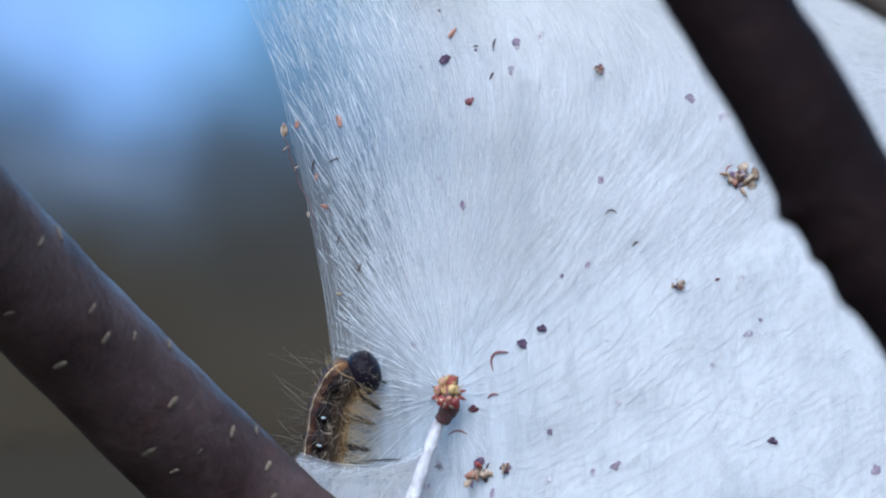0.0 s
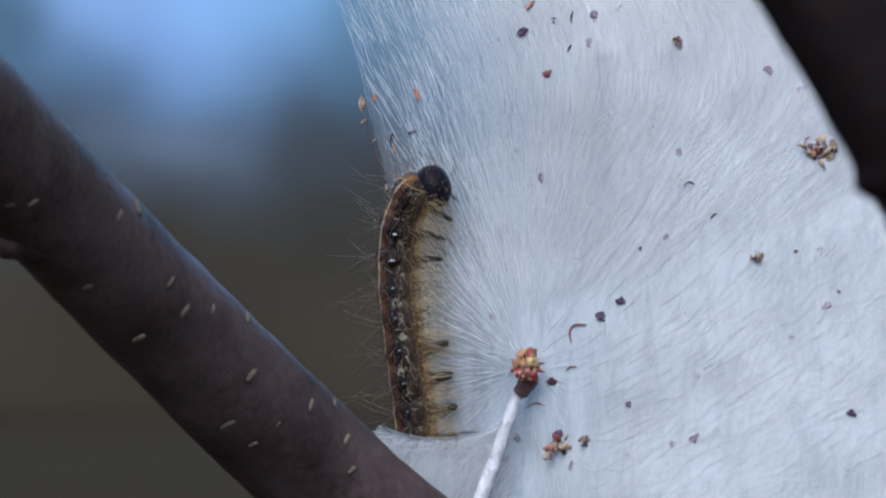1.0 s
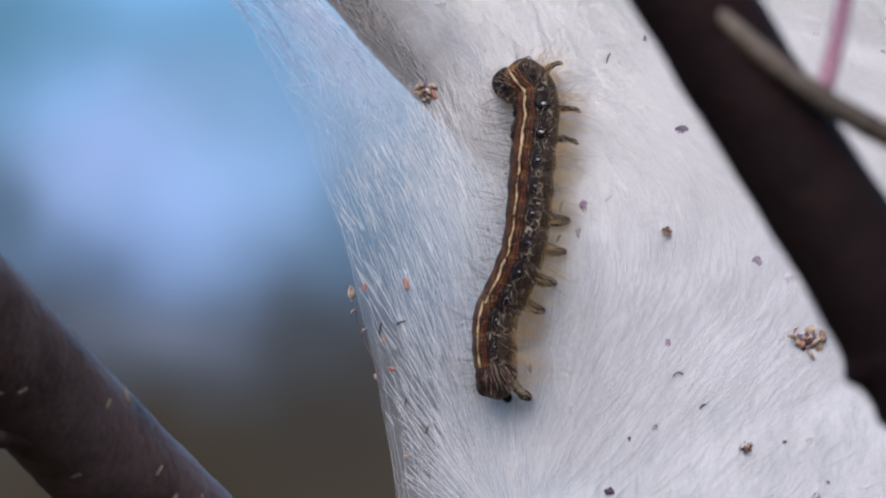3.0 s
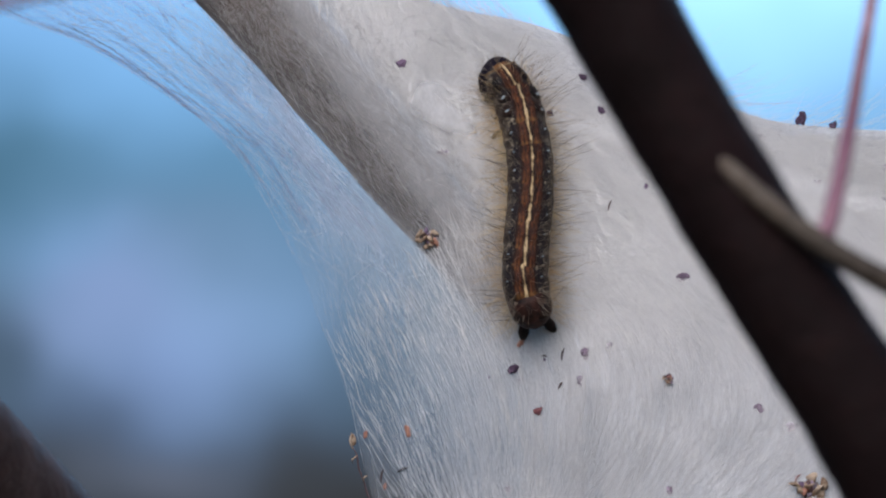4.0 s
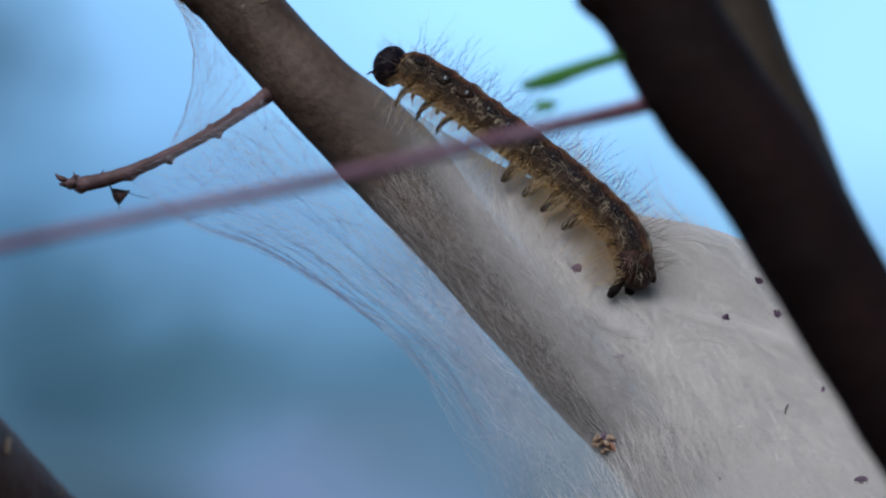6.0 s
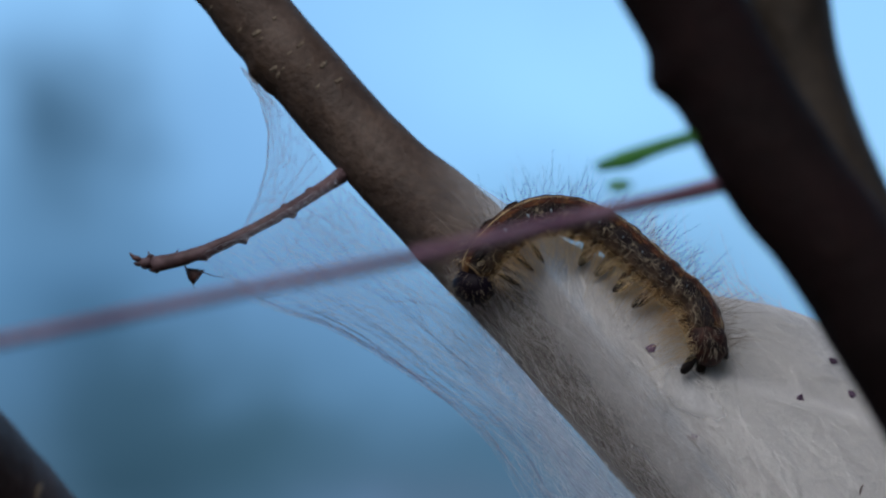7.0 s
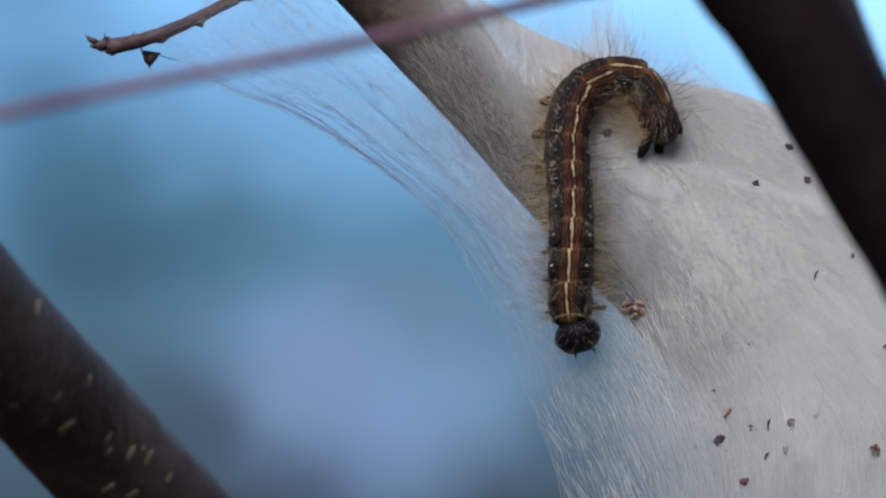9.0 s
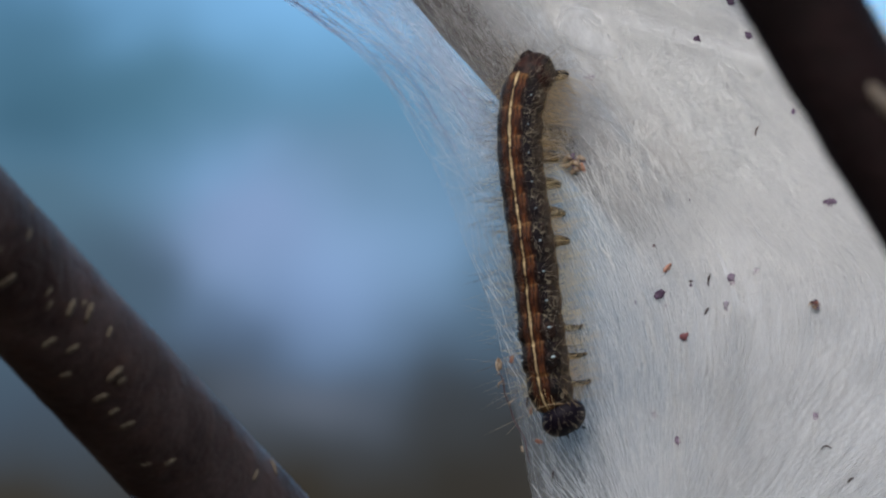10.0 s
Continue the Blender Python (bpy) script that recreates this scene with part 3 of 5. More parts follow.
    web = sheet("web_sheet", wg, web_y, web_density, SILK_WEB_SKY_TINT, t, "sheer web below the branch, tinted with the blue of the sky", fade=web_fade)
    ul = [(-62.4, 73.0), (-60.0, 78), (-59.0, 83), (-59.4, 88), (-62.3, 93.2)]
    ur = [(-51.5, 79.6), (-55, 85.3), (-58.6, 89.5), (-62.3, 93.3)]
    ug = coons(ul, ur, [(-62.4, 73.0), (-57, 75.8), (-51.5, 79.6)], [(-62.3, 93.2), (-62.2, 93.3)], 16, 24)
    high = sheet("upper_web", ug, lambda x, z: 29.0, lambda x, z: 0.12, SILK_WEB_SKY_TINT, t)

    # single threads of the webs
    rng = np.random.default_rng(5)
    lines, rad = [], []

    def web_at(g, u, v):
        j, i = v * (g.shape[0] - 1), u * (g.shape[1] - 1)
        j0, i0 = min(int(j), g.shape[0] - 2), min(int(i), g.shape[1] - 2)
        fj, fi = j - j0, i - i0
        return ((1 - fj) * ((1 - fi) * g[j0, i0] + fi * g[j0, i0 + 1]) + fj * ((1 - fi) * g[j0 + 1, i0] + fi * g[j0 + 1, i0 + 1]))
    for k in range(2000):
        u, v = rng.random() ** 0.9, rng.random()
        if k < 300:
            span, du = 0.25 + 0.4 * rng.random(), rng.normal(0, 0.10)
            u = rng.random() ** 1.3
        else:
            span, du = rng.normal(0, 0.13), rng.normal(0, 0.30)
        if rng.random() > web_fade(u, v) * (0.12 + 0.88 * u ** 0.8):
            continue
        pts = []
        for s in np.linspace(0, 1, 6):
            x, z = web_at(wg, min(max(u + du * (s - 0.5), 0), 1), min(max(v + span * (s - 0.5), 0), 1))
            pts.append(at(x, z, web_y(x, z) - 0.2 - 0.5 * rng.random()))
        lines.append(pts)
        rad.append(rng.choice([0.000007, 0.000011, 0.000018], p=[0.55, 0.35, 0.10]))
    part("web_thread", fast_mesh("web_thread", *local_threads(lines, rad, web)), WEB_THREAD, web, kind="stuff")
    lines, rad = [], []
    for k in range(260):
        u, v = rng.random(), 0.25 + 0.72 * rng.random()
        span, du = rng.normal(0.03, 0.035), rng.normal(0, 0.07)
        pts = []
        for s in np.linspace(0, 1, 6):
            x, z = web_at(wg, min(max(u + du * (s - 0.5) + 0.012 * math.sin(6 * s + k), 0), 1), min(max(v + span * (s - 0.5), 0), 1))
            pts.append(at(x, z, web_y(x, z) - 0.6))
        lines.append(pts)
        rad.append(rng.choice([0.000008, 0.000013, 0.000019]))
    for k in range(34):
        u0 = rng.choice([0.03, 0.10, 0.30, 0.62]) + rng.normal(0, 0.025)
        va = rng.uniform(0.2, 0.6)
        vb = min(va + rng.uniform(0.2, 0.55), 0.99)
        pts = []
        for s in np.linspace(0, 1, 6):
            x, z = web_at(wg, min(max(u0 + 0.05 * math.sin(2.5 * s + k) + 0.10 * (s - 0.5), 0), 1), va + (vb - va) * s)
            pts.append(at(x, z, web_y(x, z) - 0.6))
        lines.append(pts)
        rad.append(0.000008 + 0.000015 * rng.random())
    part("dark_thread", fast_mesh("dark_thread", *local_threads(lines, rad, web)), WEB_VIOLET, web, "violet-grey threads in the web", kind="stuff")
    lines, rad = [], []
    for k in range(6):
        u = 0.02 + 0.05 * k * rng.random()
        pts = []
        for s in np.linspace(0, 1, 6):
            x, z = web_at(wg, min(u * (1 + 0.5 * math.sin(3 * s + k)), 1), 0.35 + 0.63 * s)
            pts.append(at(x, z, web_y(x, z) - 0.4))
        lines.append(pts)
        rad.append(0.000008 + 0.000010 * rng.random())
    part("web_thread", fast_mesh("web_thread", *local_threads(lines, rad, web)), WEB_THREAD, web, kind="stuff")
    lines, rad = [], []
    for k in range(170):
        u, v = rng.random(), rng.random()
        du, dv = rng.normal(0, 0.35), rng.normal(0, 0.2)
        if k < 6:
            u, du, v, dv = 0.01 + 0.012 * k, 0.0, 0.5, 1.0
        pts = []
        for s in np.linspace(0, 1, 6):
            x, z = web_at(ug, min(max(u + du * (s - 0.5), 0), 1), min(max(v + dv * (s - 0.5), 0), 1))
            pts.append(at(x, z, 28.8 + 0.5 * rng.random()))
        lines.append(pts)
        rad.append(rng.choice([0.000012, 0.00002]))
    part("web_thread", fast_mesh("web_thread", *local_threads(lines, rad, high)), WEB_THREAD, high, kind="stuff")

    # fibres on the wall, spun along the pull of the silk
    lines, rad = [], []
    n = 0
    while n < 30000:
        x, z = rng.uniform(-46, 58), rng.uniform(-36, 80)
        topz = np.interp(x, [-48, -34.5, -20, -8, 3.5, 16, 28.5, 38, 60], [77, 79, 69.5, 65.4, 63.3, 58, 52.7, 51.2, 50])
        s, along = branch_side(x, z)
        if z > topz - 0.4 or x < edge_x(z) + 0.1 or (along > -30 and s < 0.2) or (along > 2 and rng.random() < 0.93) or along > 12 or (along > -44 and s < 8 and rng.random() < 0.985) or (x > 8 and z < 26 and rng.random() < 0.5):
            continue
        near = float(np.interp(z, [-20, -10, 0, 15, 35, 60], [5, 11, 18, 25, 27, 8]))
        if rng.random() > 0.02 + 0.98 * min((x - edge_x(z)) / near, 1) ** 1.8 or (along > -6 and rng.random() < 0.8):
            continue
        by, bz = x - BUD[0], z - BUD[1]
        low = bz < 5 + 0.35 * by and by > -6
        if low and (rng.random() < 0.55 or (math.hypot(by, bz) < 9 and rng.random() < 0.7)):
            continue
        n += 1
        length = rng.uniform(3, 13) * (0.45 if low else 1.0)
        wild = 0.10 + 0.16 * min(max((x - 10) / 25, 0), 1) + 0.18 * min(max((z - 28) / 14, 0), 1) * (x > -20)
        lean = rng.normal(0, wild)
        if low:
            lean *= 2.0
        elif rng.random() < 0.03:
            lean = rng.normal(0, 0.9)
        curl = rng.normal(0, 0.025)
        raise_by = 0.02 + 0.10 * rng.random() ** 2
        pts, px, pz = [], x, z
        for s in range(5):
            pts.append(at(px, pz, skin_y(px, pz) - raise_by))
            a = pull(px, pz) + lean + curl * s
            px += math.cos(a) * length / 4
            pz += math.sin(a) * length / 4
        if px < edge_x(pz) + 0.2 or pz < -34:
            continue
        lines.append(pts)
        rad.append(rng.choice([0.000009, 0.000013, 0.000018, 0.000028], p=[0.45, 0.37, 0.15, 0.03]))
    wall = t.children[0]
    part("silk_fibre", fast_mesh("silk_fibre", *local_threads(lines, rad, wall)), SILK_THREAD, wall, kind="stuff")
    # thicker strands, paler than the wall, with the silk's highlights put into their colour
    lines, rad = [], []
    while len(lines) < 13000:
        x, z = rng.uniform(-40, 55), rng.uniform(-30, 66)
        topz = np.interp(x, [-34.5, -20, -8, 3.5, 16, 28.5, 38, 60], [79, 69.5, 65.4, 63.3, 58, 52.7, 51.2, 50])
        s, along = branch_side(x, z)
        if z > topz - 1 or x < edge_x(z) + 0.5 or (along > -32 and s < 9.5) or along > 14:
            continue
        if (x > 4 and z < 22 and rng.random() < 0.88) or (z < 24 and rng.random() < 0.5):
            continue
        felt = min(max((z - 26) / 16, 0), 1)
        if x < edge_x(z) + 16 and rng.random() < 0.75 - 0.04 * (x - edge_x(z)):
            continue
        size = rng.uniform(1.2, 3.8) * (1 + 1.4 * felt * rng.random())
        a = pull(x, z) + rng.normal(0, 0.10 + 0.20 * felt * (x > -14))
        if rng.random() < 0.04 * felt:
            a += rng.normal(0, 0.9)
        curl = rng.normal(0, 0.03 + 0.04 * felt)
        pts, px, pz, up = [], x, z, 0.08 + 0.14 * rng.random()
        for q in range(5):
            pts.append(at(px, pz, skin_y(px, pz) - up))
            px, pz = px + math.cos(a) * size / 4, pz + math.sin(a) * size / 4
            a += curl
        if px < edge_x(pz):
            continue
        lines.append(pts)
        rad.append(rng.choice([0.000018, 0.000030, 0.000048], p=[0.45, 0.37, 0.18]) * (1.2 if felt > 0.5 else 1.0))
    part("bright_strand", fast_mesh("bright_strand", *local_threads(lines, rad, wall)), SILK_GLINT, wall, "paler strands that carry the silk's highlights in their colour", kind="stuff")
    # fine felt over the branch inside, and the fold's bright lip painted with pale strands
    lines, rad = [], []
    while len(lines) < 5200:
        s, along = rng.uniform(0.2, 13), rng.uniform(-42, 10)
        x, z = -30.6 + s * 0.739 - along * 0.674, 58.8 + s * 0.674 + along * 0.739
        if rng.random() > min(1, 1.5 - along / 20) * (0.6 if s > 9 else 1):
            continue
        a = rng.choice([2.3, 1.0, 2.0], p=[0.65, 0.10, 0.25]) + rng.normal(0, 0.30)
        size, bend = rng.uniform(1.5, 5.0), rng.normal(0, 0.07)
        pts, px, pz, up = [], x, z, 0.05 + 0.25 * rng.random()
        for q in range(5):
            pts.append(at(px, pz, skin_y(px, pz) - up))
            px, pz = px + math.cos(a) * size / 4, pz + math.sin(a) * size / 4
            a += bend
        if branch_side(px, pz)[0] < 0.1:
            continue
        lines.append(pts)
        rad.append(rng.choice([0.000006, 0.000009, 0.000014], p=[0.5, 0.4, 0.1]))
    part("felt", fast_mesh("felt", *local_threads(lines, rad, wall)), SILK_INNER_THREAD, wall, "thin brownish felt of fibres", kind="stuff")
    lines, rad = [], []
    for k in range(150):
        u0, drop = rng.uniform(-11, 26), abs(rng.normal(0, 0.8)) * (0.3 if k < 60 else 1.6)
        span = rng.uniform(4, 15)
        fan = rng.normal(0, 0.05) + 0.10 * drop / 3
        pts = []
        for q in np.linspace(0, 1, 5):
            px = u0 + span * q
            pz = 54.2 - 0.27 * (px + 2) - drop - fan * span * q + 0.15 * math.sin((px + 9) / 9)
            pts.append(at(px, pz, skin_y(px, pz) - 0.25))
        lines.append(pts)
        rad.append(rng.choice([0.000012, 0.00002, 0.00003], p=[0.5, 0.35, 0.15]))
    part("fold_strand", fast_mesh("fold_strand", *local_threads(lines, rad, wall)), SILK_GLINT, wall, "pale strands that paint the bright lip of a fold", kind="stuff")
    # long stray threads along the left edge
    lines, rad = [], []
    for k in range(44):
        z0 = rng.uniform(-24, 26)
        pts = []
        for s in np.linspace(0, 1, 6):
            z = z0 + s * rng.uniform(14, 16)
            x = edge_x(z) + 0.3 + 8.5 * (k % 11) / 11 + 0.3 * math.sin(2.5 * s + k)
            pts.append(at(x, z, skin_y(x, z) - 0.3))
        lines.append(pts)
        rad.append(0.000008 + 0.000009 * rng.random())
    part("edge_thread", fast_mesh("edge_thread", *local_threads(lines, rad, wall)), SILK_THREAD, wall, kind="stuff")
    return t


def pull(x, z):
    """The way the silk runs at a place, as an angle."""
    dx, dz = x - BUD[0], z - BUD[1]
    r = math.hypot(dx, dz) + 1e-6
    vx, vz = dx / r, dz / r
    if dx > 2:
        k = 0.65 * min((dx - 2) / 8, 1)
        vx, vz = vx * (1 - k) + 0.56 * k, vz * (1 - k) + 0.83 * k
    up = min(max((z - 10) / 18, 0), 1)
    tx, tz = max(x + 14, 0.5 * (66 - z)), min(z - 66, -6)
    size = math.hypot(tx, tz)
    tx, tz = tx / size, tz / size
    if vx * tx + vz * tz < 0:
        tx, tz = -tx, -tz
    vx, vz = vx * (1 - up) + tx * up, vz * (1 - up) + tz * up
    return math.atan2(vz, vx)


def local_threads(lines, rad, parent):
    verts, quads = threads(np.array([[tuple(p) for p in l] for l in lines]), rad)
    base = Vector((0, 0, 0))
    up = parent
    while up is not None:
        base += up.location
        up = up.parent
    return verts - np.array(base), quads


tent()


# ---- branches ----
def line_of(points, n):
    """World points along a curve given as (x, z, y)."""
    return [at(x, z, y) for x, z, y in spline(points, n)]


def lenticels(parent, points, radius, count, seed, span=(0.05, 0.95), size=0.8, face=(-2.6, -0.5), spots=None):
    """Small raised corky dashes across the bark, on the side that faces the eye."""
    rng = random.Random(seed)
    v, f = lump((0, 0, 0), 0.001, 3, (0.34 * size, 0.12 * size, 0.90 * size), 0.35, 1)
    shared = mesh_of("lenticel", v, f)
    line = [Vector(p) for p in line_of(points, 160)]
    base = parent.location if parent.parent is None else parent.location + parent.parent.location
    facing = []
    for x, z in spots or ():
        best = None
        for i in range(159):
            t = (line[i + 1] - line[i]).normalized()
            side = t.cross(Vector((0, 1, 0))).normalized()
            top = side.cross(t)
            top = top if top.y < 0 else -top
            r = float(np.interp(i / 159, np.linspace(0, 1, len(radius)), radius))
            for off in (-0.95, -0.85, -0.7, -0.55, -0.4, -0.2, 0, 0.2, 0.4, 0.55, 0.7, 0.85, 0.95):
                d = side * off + top * math.sqrt(1 - off * off)
                q = line[i] + d * r
                k = 0.6 / (q.y + 0.6)
                miss = math.hypot(q.x * 1000 * k - x, (q.z - 1.5) * 1000 * k - z)
                if best is None or miss < best[0]:
                    best = (miss, i, d)
        facing.append(best[1:])
    for n in range(count):
        i = int(rng.uniform(*span) * 158)
        if spots:
            i = facing[n][0]
        p, t = line[i], (line[i + 1] - line[i]).normalized()
        side = t.cross(Vector((0, 1, 0))).normalized()
        top = side.cross(t)
        a = rng.uniform(*face)
        d = side * math.cos(a) + top * math.sin(a)
        r = float(np.interp(i / 159, np.linspace(0, 1, len(radius)), radius))
        if spots:
            d = facing[n][1]
        ob = part("lenticel", shared, LENTICEL, parent)
        k = rng.uniform(0.55, 1.2)
        across = (t.cross(d) + t * rng.uniform(-0.25, 0.25)).normalized()
        m = Matrix((across.cross(d), d, across)).transposed().to_4x4()
        ob.matrix_basis = Matrix.Translation(p + d * r * 1.005 - base) @ m @ Matrix.Diagonal((k, k, k, 1))


def left_branch():
    pts = [(-120.2, 72.1, -150), (-91.9, 41.0, -105), (-83.5, 31.5, -92), (-65.3, 12.5, -66), (-50.5, -3.1, -42), (-37.5, -16.3, -24), (-22.1, -31.2, -9), (-5.2, -45.7, -6), (16, -63.5, -4)]
    rad = [0.0056, 0.0064, 0.0066, 0.0067, 0.0070, 0.0072, 0.0075, 0.0075, 0.0075]
    b = thing("branch", at(-20.8, -30, -9), "grey-brown cherry branch with pale lenticels, slanting under the tent", "branch")
    wood = part("wood", tube(line_of(pts, 200), rad, 40, 0.025, 0.006), BARK_GREY, b)
    spots = [(-47.8, 0.6), (-45.8, 1.7), (-42.1, -7.3), (-37.1, -10.3), (-31.4, -18.3), (-45.0, -13.3), (-24.9, -21.9), (-22.4, -21.5), (-20.4, -26.0), (-35.1, -24.4),
             (-40.4, -10.6), (-32.4, -11.3), (-51.8, -7.6), (-64.6, 12.2), (-66.7, 9.5), (-65.0, 7.8), (-75.0, 32.8), (-74.8, 29.6), (-72.3, 20.3), (-69.8, 20.7),
             (-67.1, 20.2), (-72.8, 16.0), (-69.8, 15.6), (-64.0, 12.3), (-86.7, 41.6), (-81.2, 37.9), (-85.9, 30.5), (-85.5, 25.1), (-80.1, 25.4), (-78.0, 23.7)]
    lenticels(b, pts, rad, 24, 4, size=1.0, face=(-2.2, -0.9))
    lenticels(b, pts, rad, len(spots), 4, size=1.35, spots=spots)
    # bark scar and the stub of a bud at the knot
    v = [lump(at(-54.6 + dx, -0.7 + dz, -55.4 + dy), s, k, (1.0, 0.5, 0.8), 0.5) for k, (dx, dz, dy, s) in enumerate(
        [(0, 0, 0.4, 0.0014), (1.4, 0.9, 0.5, 0.0009), (-1.5, -0.8, 0.4, 0.0011), (0.6, -1.3, 0.5, 0.0007)])]
    part("bark_scar", join(*v), BARK_PALE, b, "cracked pale bark scar")
    stub = [lump(at(-58.6, -1.4, -54), 0.0030, 9, (1, 0.9, 0.9), 0.3), lump(at(-60.4, -2.4, -55), 0.0019, 11, (1, 0.8, 0.9), 0.4)]
    part("stub", join(*stub), BARK_GREY, b)


def slanting_branch():
    pts = [(-92, 135, 44), (-66, 106.2, 36), (-59.9, 98.6, 34.5), (-47.2, 83.8, 31.5), (-38.5, 74.2, 28.5), (-27.1, 62.0, 22.5), (-15.2, 48.0, 17.5), (-6.5, 37.5, 15.5), (0, 29, 15)]
    rad = [0.0046, 0.0047, 0.0047, 0.0048, 0.0049, 0.0050, 0.0049, 0.0044, 0.0030]
    b = thing("branch", at(-47.2, 83.8, 31.5), "brown cherry branch that runs into the silk tent", "branch")
    part("wood", tube(line_of(pts, 200), rad, 40, 0.03, 0.006, lumps=((0.60, 0.0, 0.07, 0.0020), (0.375, math.pi - 0.15, 0.008, 0.0009), (0.39, math.pi, 0.006, 0.0005))), BARK_BROWN, b)
    lenticels(b, pts, rad, 46, 8, (0.12, 0.45), 0.85)
    tw = [(-47.8, 81.6, 32.5), (-49.6, 80.3, 30.5), (-52.4, 78.4, 27.5), (-58.3, 74.8, 23.5), (-64.4, 71.8, 22.5), (-69.2, 70.1, 22.5), (-72.6, 69.4, 23)]
    twig = part("side_twig", tube(line_of(tw, 90), [0.00125, 0.0009, 0.00078, 0.00072, 0.00085, 0.0010], 20, 0.10, 0.0012,
                lumps=((0.42, 0.2, 0.014, 0.0006), (0.43, 3.0, 0.010, 0.0004), (0.64, 0.2, 0.012, 0.0006), (0.30, 3.1, 0.012, 0.0003), (0.80, 0.1, 0.02, 0.0004), (0.65, 1.2, 0.010, 0.0003), (0.10, 1.6, 0.03, 0.0004), (0.17, -1.5, 0.02, 0.0005), (0.9, 1.5, 0.03, 0.0003))), BARK_TWIG, b)
    for k, (x, z, s, st) in enumerate([(-73.6, 69.6, 0.00085, (1, 0.9, 0.8)), (-72.3, 69.0, 0.0009, (1, 0.9, 0.75)), (-71.0, 69.5, 0.0008, (1.1, 0.9, 0.8)), (-73.0, 70.2, 0.0006, (1.0, 0.8, 0.7))]):
        part("bud_scale", lump(at(x, z, 24 + 0.2 * k), s, 20 + k, st, 0.45), SCALE_DARK if k == 3 else BARK_TWIG, twig)
    for k, (x0, z0, x1, z1) in enumerate([(-74.0, 69.9, -75.6, 70.8), (-73.9, 69.6, -75.1, 69.6), (-70.2, 70.4, -69.7, 71.2), (-72.6, 70.3, -73.4, 71.0)]):
        part("bud_tip", tube(line_of([(x0, z0, 24), ((x0 + x1) / 2 - 0.1, (z0 + z1) / 2 - 0.15, 23.8), (x1, z1, 23.9)], 10), [0.00022, 0.00042, 0.0003, 0.00005] if k < 2 else [0.0001, 0.00012, 0.00005], 8, 0.15, 0.0006), SCALE_DARK, twig)
    # shrivelled bit of leaf caught in the web below the twig
    lf = thing("leaf_fragment", at(-67.8, 68.6, 24), "shrivelled dark brown leaf scrap caught in web under the twig", "leaf")
    v = [at(-68.9, 68.9, 24), at(-66.6, 68.6, 24.6), at(-67.1, 67.9, 23.6), at(-67.9, 66.9, 24.1), at(-68.5, 67.6, 24.4), at(-67.7, 68.2, 23.2)]
    v += [p + Vector((0.00012, 0.00018, 0.0001)) for p in v]
    f = [(0, 5, 1), (1, 5, 2), (2, 5, 3), (3, 5, 4), (4, 5, 0)]
    f += [tuple(i + 6 for i in reversed(q)) for q in f] + [(i, (i + 1) % 5, (i + 1) % 5 + 6, i + 6) for i in range(5)]
    part("blade", (v, f), SCALE_DARK, lf)
    part("stalk", tube(line_of([(-69.0, 69.7, 24.3), (-68.9, 69.2, 24), (-68.7, 68.8, 24)], 8), [0.00012, 0.0001], 6), SCALE_DARK, lf)
    part("thread", tube(line_of([(-67.0, 68.5, 24.2), (-65.6, 68.0, 24), (-64.2, 67.7, 24)], 10), [0.00006, 0.00004], 6), SCALE_DARK, lf)
    part("thread", tube(line_of([(-67.9, 66.9, 24.2), (-67.7, 66.4, 24)], 5), [0.00005, 0.00003], 6), SCALE_DARK, lf)


def nearer(points, n):
    return line_of([(x, z, y - 45) for x, z, y in points], n)


